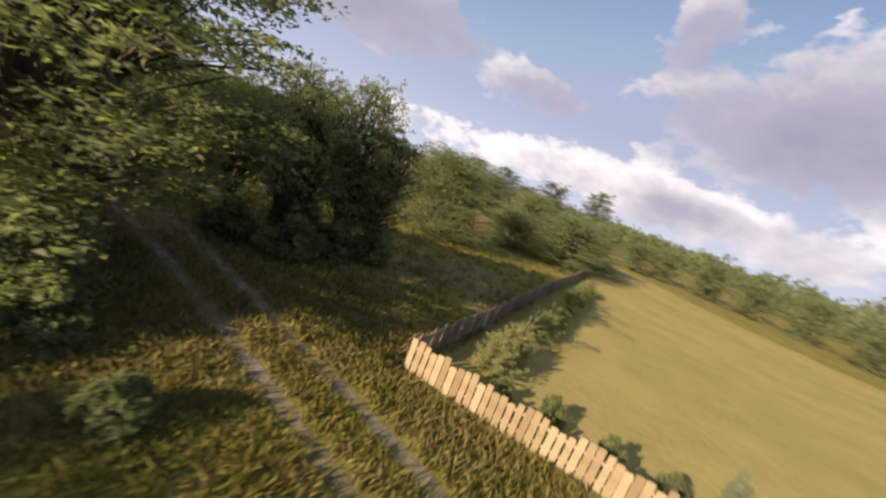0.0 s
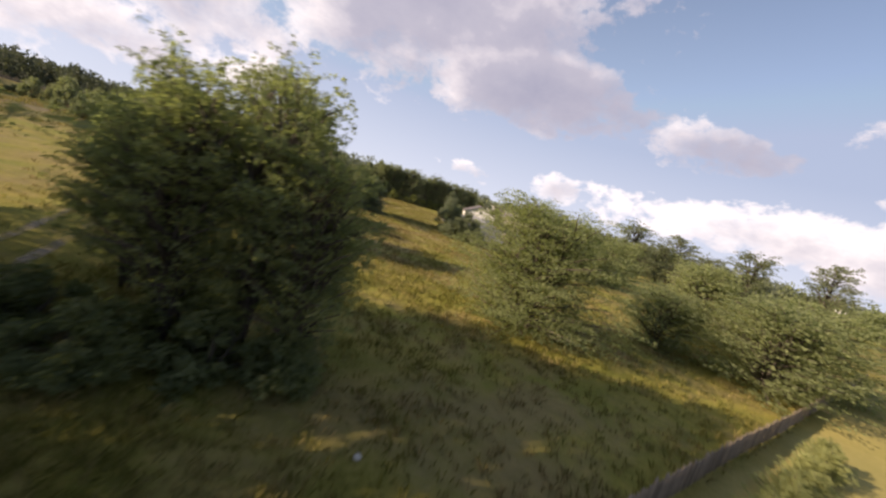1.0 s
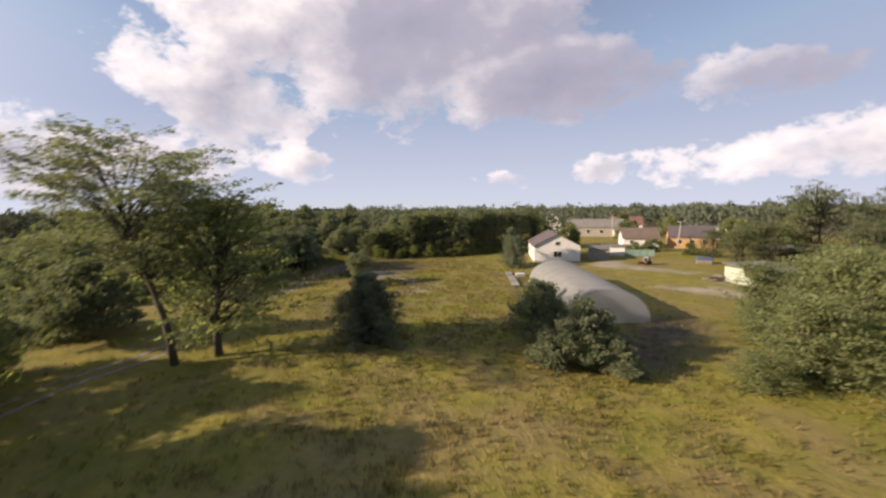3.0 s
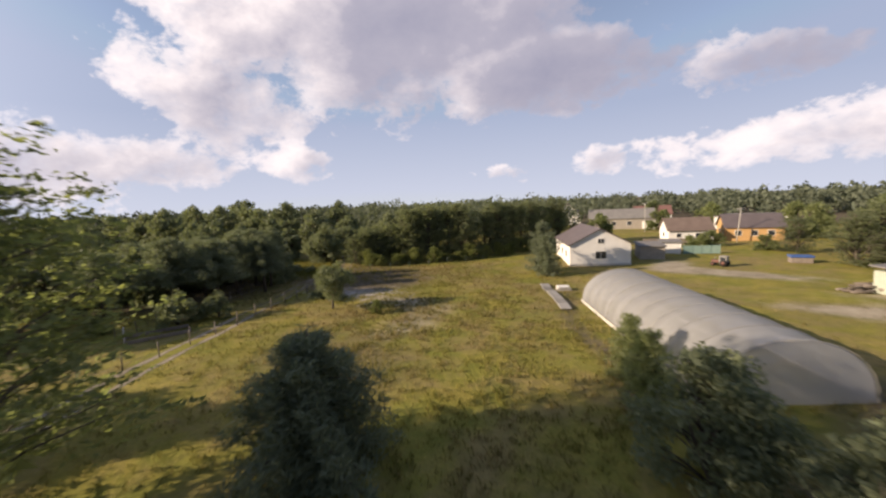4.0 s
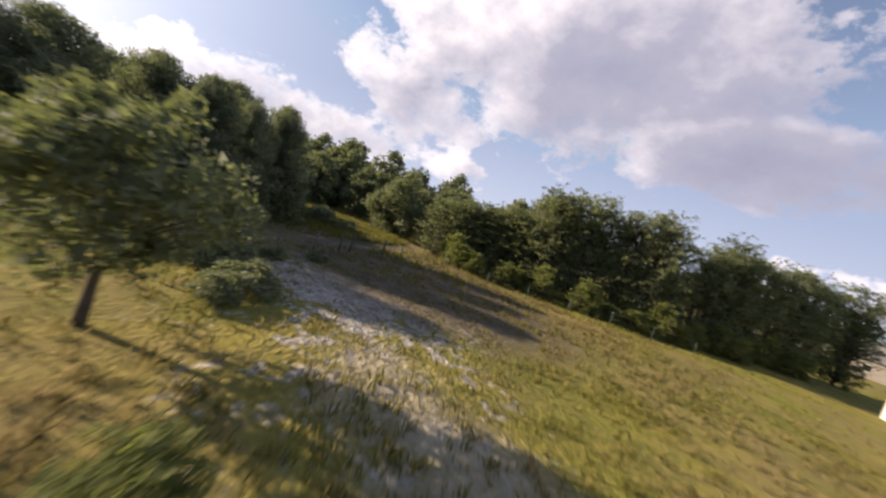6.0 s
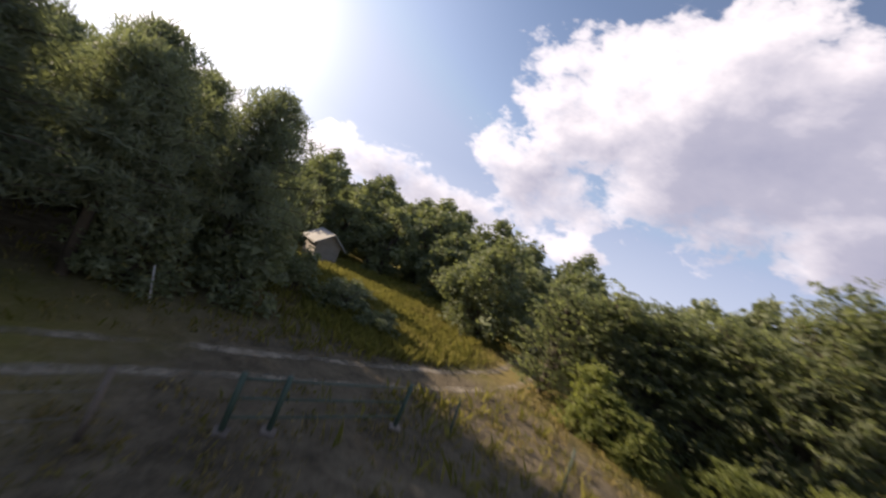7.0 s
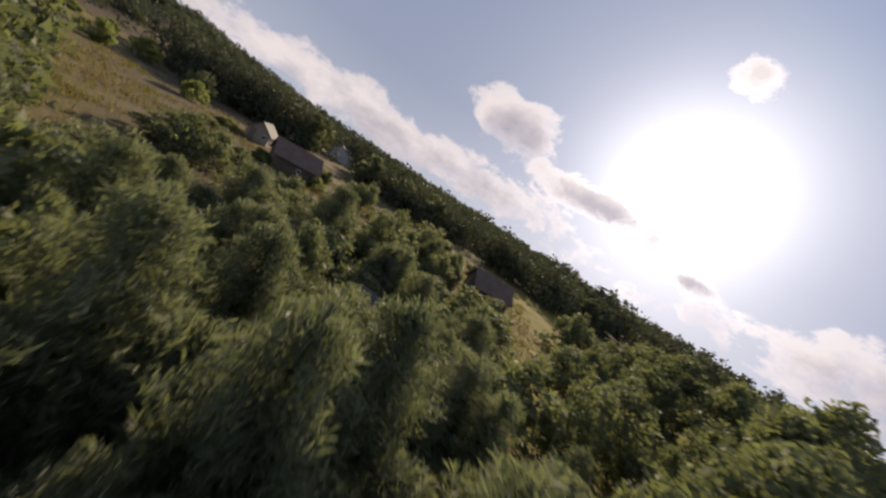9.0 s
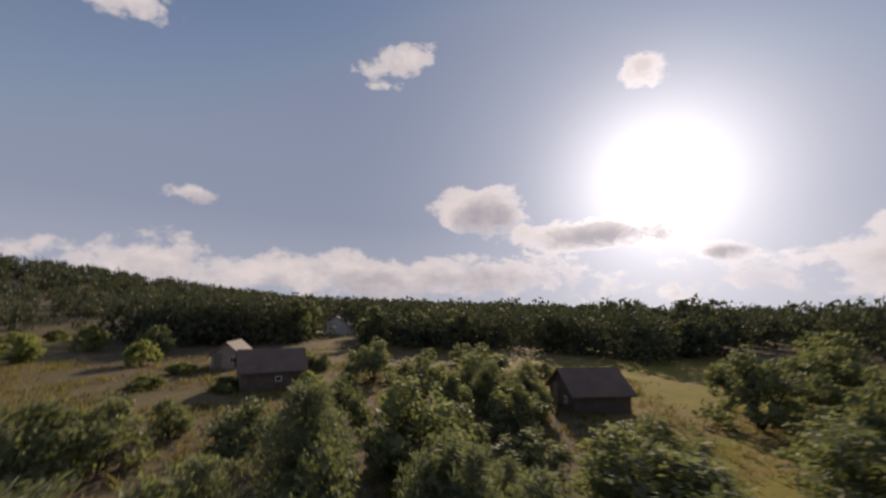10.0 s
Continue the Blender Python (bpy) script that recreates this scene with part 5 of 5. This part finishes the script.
def greenhouse():
    axis = Vector((0.545, -0.838, 0))
    m = Matrix.Translation((-32.0, 87.3, 0)) @ Matrix(((axis.x, axis.y * -1, 0, 0), (axis.y, axis.x, 0, 0), (0, 0, 1, 0), (0, 0, 0, 1)))
    root = empty("greenhouse", m, "long plastic-film tunnel greenhouse beside the meadow", "greenhouse")
    ln, half, h = 18.5, 3.5, 2.9
    bm = bmesh.new()
    rows = []
    for i in range(81):
        x = 0.1 + (ln - 0.2) * i / 80
        sag = 0.075 * math.sin(i * math.pi / 8) ** 2 + 0.012 * math.sin(i * 2.3)
        row = []
        for k in range(25):
            a = math.pi * k / 24
            row.append(bm.verts.new((x, (half - sag) * math.cos(a), (h - sag) * math.sin(a) ** 0.8 if math.sin(a) > 0 else 0)))
        rows.append(row)
    for r, q in zip(rows, rows[1:]):
        for k in range(24):
            bm.faces.new((r[k], r[k + 1], q[k + 1], q[k]))
    part("film", bm, M_FILM, root, "dusty translucent plastic film", True)
    for x in (0.03, ln - 0.03):
        bm = bmesh.new()
        bm.faces.new([bm.verts.new((x, (half - 0.04) * math.cos(math.pi * k / 24), (h - 0.04) * max(0.0, math.sin(math.pi * k / 24)) ** 0.8)) for k in range(25)])
        part("end_wall", bm, M_FILM, root, "flat end wall of plastic film")
    arc = [(0, (half - 0.07) * math.cos(math.pi * k / 18), (h - 0.07) * max(0.0, math.sin(math.pi * k / 18)) ** 0.8) for k in range(19)]
    v, f = join([tube(arc, [0.035] * 19, 6)])
    hoop = mesh_of("hoop", v, f, M_CONCRETE, True)
    for i in range(11):
        ob = new("hoop", hoop)
        ob.parent, ob.location = root, (0.1 + (ln - 0.2) * i / 10, 0, 0)
    for a in (0.3, 0.5, 0.7):
        y, z = (half - 0.12) * math.cos(math.pi * a), (h - 0.12) * math.sin(math.pi * a) ** 0.8
        v, f = join([tube([(0.1, y, z), (ln - 0.1, y, z)], [0.03, 0.03], 6)])
        new("purlin", mesh_of("purlin", v, f, M_CONCRETE, True)).parent = root


greenhouse()


# ---- fences ----
def board_mesh(k, mat):
    """One upright board with a rough, slightly rounded top."""
    bm = bmesh.new()
    w, h = 0.074 + 0.008 * (k % 3), 0.80 + 0.035 * (k % 5)
    out = [(-w, 0.03), (w, 0.03), (w, h - 0.012), (w * 0.5, h), (-w * 0.5, h - 0.004), (-w, h - 0.02)]
    f = [bm.verts.new((x, -0.012, z)) for x, z in out]
    r = [bm.verts.new((x, 0.012, z)) for x, z in out]
    bm.faces.new(f), bm.faces.new(r[::-1])
    for i in range(6):
        bm.faces.new((f[(i + 1) % 6], f[i], r[i], r[(i + 1) % 6]))
    bmesh.ops.recalc_face_normals(bm, faces=bm.faces)
    me = bpy.data.meshes.new("board")
    bm.to_mesh(me)
    bm.free()
    me.materials.append(mat)
    return me


board_meshes = [board_mesh(k, M_BOARD) for k in range(6)]
shaded_old_boards = [board_mesh(k, M_OLDBOARD_SHADED) for k in range(6)]


def board_fence(a, b, label, n_parts, old=False):
    a, b = Vector((*a, 0)), Vector((*b, 0))
    d = (b - a).normalized()
    turn = math.degrees(math.atan2(d.y, d.x))
    root = empty("fence", pose(a.x, a.y, 0, 0, 0, turn), label, "fence")
    ln = (b - a).length
    for z in (0.2, 0.62):
        part("rail", boxed(0, ln, 0.014, 0.055, z, z + 0.07), M_BOARD, root)
    k, x = 0, 0.0
    while x < ln:
        if k < n_parts:
            ob = new("board", (shaded_old_boards if old else board_meshes)[random.randrange(6)])
            ob.parent = root
            p = a + d * x
            ob.location = (x, 0, float(gz(p.x, p.y)) + random.uniform(-0.02, 0.02))
            ob.rotation_euler = (0, random.uniform(-0.02, 0.02), random.uniform(-0.05, 0.05))
        k += 1
        x += 0.2
    return root


board_fence((-0.55, 10.35), (25.5, -0.9), "pale new board fence along the lawn", 145)
# The old boards hold this fence's shade in their tone.
board_fence((-0.6, 10.55), (24.3, 66.5), "weathered board fence along the lawn's far side, darkened for shade", 300, True)

# along the fence
d1, n1_ = Vector((0.406, 0.914)), Vector((0.914, -0.406))
for k, s in enumerate([2.4, 4.2, 7.0, 8.3, 9.6, 10.9, 12.2, 13.5, 14.9, 16.3, 17.7, 19.1, 20.5, 21.9, 23.3]):
    p = Vector((-0.6, 10.4)) + d1 * s + n1_ * (1.62 + 0.12 * math.sin(3 * k))
    plant("young_pine", p.x, p.y, (1.6 if k < 2 else 1.15) + 0.16 * math.sin(5 * k), 1.55 if k < 2 else 1.5, "young pale green pine along the fence", "conifer", "young_conifer", "conifers along the fence")


def dead_branch(x, y, turn):
    """A bare forked branch leaning up out of the young pines."""
    root = empty("dead_branch", pose(x, y, 0, 0, 0, turn) @ Matrix.Scale(0.78, 4), "bare dry branch standing among the young pines", "branch")
    forks = [[(0, 0, 0), (0.1, 0.02, 0.9), (0.34, 0.05, 1.75), (0.62, 0.06, 2.3)], [(0.2, 0.03, 1.3), (0.55, 0.1, 1.5), (0.95, 0.14, 1.55)],
             [(0.14, 0.02, 1.05), (0.05, 0.0, 1.5), (0.1, -0.04, 1.85)], [(0.3, 0.04, 1.65), (0.22, 0.1, 1.95), (0.26, 0.12, 2.2)]]
    for n, pts in enumerate(forks):
        v, f = join([tube(pts, [(0.024, 0.02, 0.014, 0.006)[min(3, q + (n > 0))] for q in range(len(pts))], 6)])
        new("limb" if n == 0 else "twig", mesh_of("dead_limb", v, f, M_OLDBOARD_SHADED, True)).parent = root


dead_branch(2.9, 14.5, -20)
d2, n2_ = Vector((0.918, -0.396)), Vector((0.396, 0.918))
for k, s in enumerate([2.2, 3.5, 5.0, 6.4, 7.6, 9.0, 10.2, 11.5, 13.0, 15, 17]):
    p = Vector((-0.55, 10.2)) + d2 * s + n2_ * (1.5 + 0.4 * math.sin(2 * k))
    if k in (4, 7):
        plant("dark", p.x, p.y, 1.5, 0.75, "dark columnar garden conifer inside the fence", "conifer", "young_conifer")
    else:
        plant("low", p.x, p.y, 0.7 + 0.3 * math.sin(4 * k) ** 2, 0.9, "small leafy garden shrub inside the fence", "shrub", "shrub")


# ---- gate, posts, wires ----
M_GREEN = solid("green_paint", (0.035, 0.062, 0.046), (0.07, 0.105, 0.08), 4.0, 0.55)
M_METAL = solid("grey_metal", (0.20, 0.20, 0.21), (0.34, 0.34, 0.35), 3.0, 0.45, 0.6)
M_RUBBER = solid("black_rubber", (0.012, 0.012, 0.013), (0.03, 0.03, 0.031), 6.0, 0.85)
M_RED = solid("faded_red_paint", (0.10, 0.045, 0.035), (0.17, 0.075, 0.055), 3.0, 0.5)
M_BLUE = solid("blue_sheet", (0.03, 0.07, 0.20), (0.06, 0.12, 0.32), 2.0, 0.5)
M_PALEGREEN = solid("pale_green_boards", (0.30, 0.33, 0.27), (0.42, 0.44, 0.37), 1.5, 0.8)
M_TEAL = solid("faded_teal_paint", (0.16, 0.25, 0.22), (0.26, 0.36, 0.31), 2.0, 0.75, by_object=0.4)
M_STONE = solid("pale_stone", (0.36, 0.34, 0.30), (0.55, 0.52, 0.47), 3.0, 0.9)


def rod(name, a, b, r, mat, parent=None, label="", sides=8, r2=None):
    v, f = tube([a, (Vector(a) + Vector(b)) / 2, b], [r, (r + (r2 or r)) / 2, r2 or r], sides)
    ob = new(name, mesh_of(name, v, f, mat, True))
    if parent:
        ob.parent = parent
    if label:
        ob["label"] = label
    return ob


def gate():
    root = empty("gate", Matrix.Translation((-65.7, 81.4, float(gz(-65.7, 81.4)))), "green steel pipe gate across the track's field edge", "gate")
    ends = [(0, 0), (-0.35, 0.75), (-1.75, 3.5)]
    for x, y in ends:
        rod("post", (x, y, -0.05), (x, y, 1.12), 0.055, M_GREEN, root)
        part("footing", boxed(x - 0.14, x + 0.14, y - 0.14, y + 0.14, -0.02, 0.06, 0.02), M_OLDWOOD, root, "small weathered concrete footing")
    for z in (0.3, 0.66, 1.02):
        for (ax, ay), (bx, by) in zip(ends, ends[1:]):
            rod("rail", (ax, ay, z), (bx, by, z), 0.022, M_GREEN, root, sides=6)


gate()


def wire_fence(name, pts, step, h, mat, label, wires=(0.35, 0.75), thick=0.045):
    line = along(pts, 200)
    seg = np.concatenate([[0], np.cumsum(np.linalg.norm(np.diff(line, axis=0), axis=1))])
    at = np.arange(0, seg[-1], step)
    xs, ys = np.interp(at, seg, line[:, 0]), np.interp(at, seg, line[:, 1])
    root = empty(name, Matrix.Identity(4), label, "fence")
    rg = np.random.default_rng(len(at))
    tops = []
    for x, y in zip(xs, ys):
        z = float(gz(x, y))
        hh = h * rg.uniform(0.85, 1.12)
        tilt = rg.normal(size=2) * 0.05
        rod("post", (x, y, z - 0.05), (x + tilt[0], y + tilt[1], z + hh), thick, mat, root, sides=6)
        tops.append((x, y, z))
    for (ax, ay, az), (bx, by, bz) in zip(tops, tops[1:]):
        for w in wires:
            rod("wire", (ax, ay, az + w), (bx, by, bz + w), 0.006, M_METAL, root, sides=3)


wire_fence("wire_fence", [(-52.8, 52.5), (-54.9, 59.3), (-57.6, 66), (-61.5, 74), (-65.6, 81.0)], 2.3, 1.05, M_OLDWOOD, "old wooden posts with wire along the track")
wire_fence("wire_fence", [(-62.0, 58.5), (-64.9, 65.4), (-67.0, 70), (-69.5, 75)], 1.7, 1.3, M_OLDWOOD, "thin weathered posts before the pines", (0.5, 1.1), 0.028)
wire_fence("wire_fence", [(-67.8, 86.5), (-63.0, 95.0), (-56, 104)], 3.0, 1.1, M_GREEN, "thin green steel posts along the wood's edge", (0.6, 1.0), 0.03)
rod("leaning_pole", (-70.5, 78.3, -0.03), (-70.75, 78.0, 0.95), 0.025, M_STONE)
tagged(bpy.data.objects["leaning_pole"], "pale leaning pole beside the wheel track", "pole")

bed = empty("raised_bed", pose(-60.2, 58.6, float(gz(-60.2, 58.6)), 0, 0, 75), "low wooden frame of a garden bed with an end gate", "garden bed")
for x0, x1, y0, y1 in ((0, 4.2, -0.03, 0.03), (0, 4.2, 1.9, 1.96), (0, 0.06, 0, 1.9), (4.14, 4.2, 0, 1.9)):
    part("plank", boxed(x0, x1, y0, y1, 0, 0.28, 0.01), M_OLDWOOD, bed)
for y in (0, 1.93):
    rod("post", (0, y, 0), (0, y, 1.0), 0.04, M_STONE, bed)
rod("crossbar", (0, 0, 0.97), (0, 1.93, 0.97), 0.03, M_STONE, bed)


# ---- the yard by the white house ----
for z, lab in ((0, ""),):
    hoops = bpy.data.objects["greenhouse"]
    for i in range(10):
        x = 18.5 * i / 9
        pts = []
        for k in range(17):
            a = math.pi * k / 16
            pts.append((x, 3.53 * math.cos(a), 2.93 * max(math.sin(a), 0.0) ** 0.8))
        v, f = tube(pts, [0.014] * 17, 5)
        ob = new("hoop", mesh_of("hoop", v, f, M_CONCRETE, True))
        ob.parent = hoops
    for side in (-1, 1):
        part("base_board", boxed(0, 18.5, side * 3.56 - 0.03, side * 3.56 + 0.03, 0, 0.26, 0.01), M_STONE, hoops, "pale base board")
    for y in (-0.55, 0.55):
        rod("door_post", (-0.05, y, 0), (-0.05, y, 2.0), 0.035, M_STONE, hoops)

slab_me = bpy.data.meshes.new("slab")
tmp = boxed(-0.45, 0.45, -0.8, 0.8, 0.0, 0.12, 0.015)
tmp.to_mesh(slab_me)
tmp.free()
slab_me.materials.append(M_SLAB)
slabs = empty("slab_path", pose(-40.2, 89.8, 0, 0, 0, 33), "row of worn concrete slabs beside the greenhouse", "path")
for k in range(6):
    ob = new("slab", slab_me)
    ob.parent = slabs
    ob.location = (random.uniform(-0.08, 0.08), -1.7 * k, 0.06 + random.uniform(0, 0.04))
    ob.rotation_euler = (random.uniform(-0.03, 0.03), random.uniform(-0.03, 0.03), random.uniform(-0.06, 0.06))

pile = empty("board_pile", pose(-38.0, 89.2, 0.03, 0, 0, 30), "pile of pale boards under a sheet", "board pile")
for k in range(5):
    part("board", boxed(-0.7 + 0.03 * k, 0.75 - 0.05 * k, -0.5 + 0.22 * (k % 2), 0.45, 0.08 * k, 0.08 * k + 0.075, 0.01), M_WHITE if k > 2 else M_STONE, pile)


def tractor():
    root = empty("tractor", pose(-25.2, 110.2, float(gz(-25.2, 110.2)), 0, 0, 160) @ Matrix.Scale(0.7, 4), "small old rust-red tractor with a pale cab on the dirt yard", "tractor")
    part("hood", boxed(0.2, 1.5, -0.32, 0.32, 0.6, 1.1, 0.06), M_RED, root)
    cab = part("cab", boxed(-1.0, 0.15, -0.6, 0.6, 0.75, 1.75, 0.05), M_CONCRETE, root, "pale grey cab")
    part("roof", boxed(-1.08, 0.22, -0.66, 0.66, 1.77, 1.85, 0.03), M_CONCRETE, root)
    for side in (-1, 1):
        part("window", boxed(-0.85, 0.0, side * 0.61 - 0.012, side * 0.61 + 0.012, 1.15, 1.68), M_GLASS, cab)
    for x, r, w in ((-0.55, 0.62, 0.3), (1.15, 0.38, 0.2)):
        for side in (-1, 1):
            wheel = rod("wheel", (x, side * (0.62 - w / 2), r), (x, side * (0.62 + w / 2), r), r, M_RUBBER, root, sides=18)
            rod("rim", (x, side * (0.62 + w / 2 - 0.02), r), (x, side * (0.62 + w / 2 + 0.03), r), r * 0.5, M_RED, wheel, sides=14)
    rod("exhaust", (0.9, 0.2, 1.05), (0.9, 0.2, 1.8), 0.035, M_METAL, root)


tractor()

tarp = empty("covered_stack", pose(-17.2, 115.8, 0, 0, 0, 10), "stack under a blue plastic sheet", "stack")
part("load", boxed(-1.1, 1.1, -0.7, 0.7, 0.02, 0.75, 0.08), M_OLDWOOD, tarp)
part("sheet", boxed(-1.2, 1.2, -0.8, 0.8, 0.72, 1.0, 0.1), M_BLUE, tarp, "blue plastic sheet")

logs = empty("log_pile", pose(-14.2, 98.6, 0.03, 0, 0, 20), "loose pile of logs and old timber", "log pile")
rg = np.random.default_rng(4)
for k in range(26):
    x, y, z = rg.uniform(-1.9, 1.9), rg.uniform(-1.2, 1.2), 0.12 + 0.55 * rg.random() ** 2
    a = rg.uniform(-0.5, 0.5)
    rod("log", (x - 0.7 * math.cos(a), y - 0.7 * math.sin(a), z), (x + 0.7 * math.cos(a), y + 0.7 * math.sin(a), z + rg.uniform(-0.1, 0.1)), 0.1 + 0.04 * rg.random(), M_OLDWOOD, logs, sides=7)


def flat_shed(x, y, turn, w, d, h, wall, roof, label):
    root = empty("shed", pose(x, y, float(gz(x, y)) - 0.04, 0, 0, turn), label, "shed")
    part("wall", boxed(-w / 2, w / 2, 0, d, 0, h), wall, root)
    bm = boxed(-w / 2 - 0.25, w / 2 + 0.25, -0.3, d + 0.25, h + 0.02, h + 0.14, 0.02)
    for v in bm.verts:
        v.co.z += 0.06 * v.co.y
    part("roof", bm, roof, root)
    n = max(3, int(w / 0.5))
    for k in range(n + 1):
        xx = -w / 2 + w * k / n
        part("batten", boxed(xx - 0.03, xx + 0.03, -0.03, -0.002, 0.05, h - 0.02), wall, root)
    return root


flat_shed(-8.6, 96.5, 42, 5.4, 5.5, 2.1, M_PALEGREEN, M_ROOF_GREY, "pale green board shed with a flat grey roof")
flat_shed(-6.0, 124, 10, 5, 4, 2.2, M_DARKWOOD, M_ROOF_GREY, "dark shed with a flat grey roof at the yard's back")
flat_shed(-33.4, 113.4, 21, 3.2, 4.0, 1.9, M_PALEWOOD, M_ROOF_GREY, "low pale grey shed beside the white house")
flat_shed(-31.8, 120.4, 15, 2.6, 2.6, 1.8, M_WHITE, M_ROOF_GREY, "little white outbuilding behind the yard")


def panel_fence(a, b, n, h, mat, label):
    """Upright panels between posts."""
    a, b = Vector((*a, 0)), Vector((*b, 0))
    d = b - a
    root = empty("fence", pose(a.x, a.y, float(gz(a.x, a.y)), 0, 0, math.degrees(math.atan2(d.y, d.x))), label, "fence")
    step = d.length / n
    for k in range(n + 1):
        part("post", boxed(k * step - 0.05, k * step + 0.05, -0.05, 0.05, -0.05, h + 0.08, 0.01), mat, root)
        if k < n:
            part("panel", boxed(k * step + 0.055, (k + 1) * step - 0.055, -0.02, 0.02, 0.06, h, 0.01), mat, root)


panel_fence((-30.2, 120.6), (-25.6, 122.6), 4, 1.3, M_TEAL, "faded teal board fence at the yard's back")
panel_fence((-37.5, 131), (-30.0, 133), 5, 1.2, M_OLDWOOD, "grey board fence before the hamlet's gardens")
flat_shed(-41, 172, 5, 7, 4, 2.4, M_WHITE, M_ROOF_GREY, "low white outbuilding with a grey roof")
flat_shed(-20, 172, 0, 16, 6, 3.2, M_WHITE, M_ROOF_GREY, "long pale farm building far behind the houses")


def utility_pole(x, y, h, lean):
    root = empty("utility_pole", Matrix.Translation((x, y, float(gz(x, y)) - 0.05)), "pale concrete utility pole with a short crossarm", "pole")
    rod("mast", (0, 0, 0), (lean, 0, h), 0.10, M_STONE, root, r2=0.06)
    rod("crossarm", (lean - 0.6, 0, h - 0.3), (lean + 0.6, 0, h - 0.3), 0.04, M_METAL, root, sides=6)
    for s in (-0.5, 0.5):
        rod("insulator", (lean + s, 0, h - 0.26), (lean + s, 0, h - 0.08), 0.035, M_WHITE, root, sides=8)


for x, y, h, lean in ((-0.4, 128.6, 7.2, 0.0), (-23.5, 141, 6.4, 0.5), (-42, 160, 7.5, 0.0), (24.5, 83, 6.0, 1.2)):
    utility_pole(x, y, h, lean)

# small things by the track
stone = bmesh.new()
bmesh.ops.create_icosphere(stone, subdivisions=2, radius=0.09)
for v in stone.verts:
    v.co *= 1 + 0.25 * noise.noise(v.co * 6)
    v.co.z *= 0.75
ob = part("stone", stone, M_STONE, smooth=True)
ob.location = (-1.1, 17.9, float(gz(-1.1, 17.9)) + 0.05)
tagged(ob, "small pale field stone in the grass", "stone")
bucket = empty("bucket", Matrix.Translation((-8.2, 7.2, float(gz(-8.2, 7.2)))), "white plastic bucket standing in the grass", "bucket")
rod("shell", (0, 0, 0), (0, 0, 0.5), 0.2, M_WHITE, bucket, sides=16, r2=0.23)
rod("rim", (0, 0, 0.46), (0, 0, 0.5), 0.245, M_WHITE, bucket, sides=16)
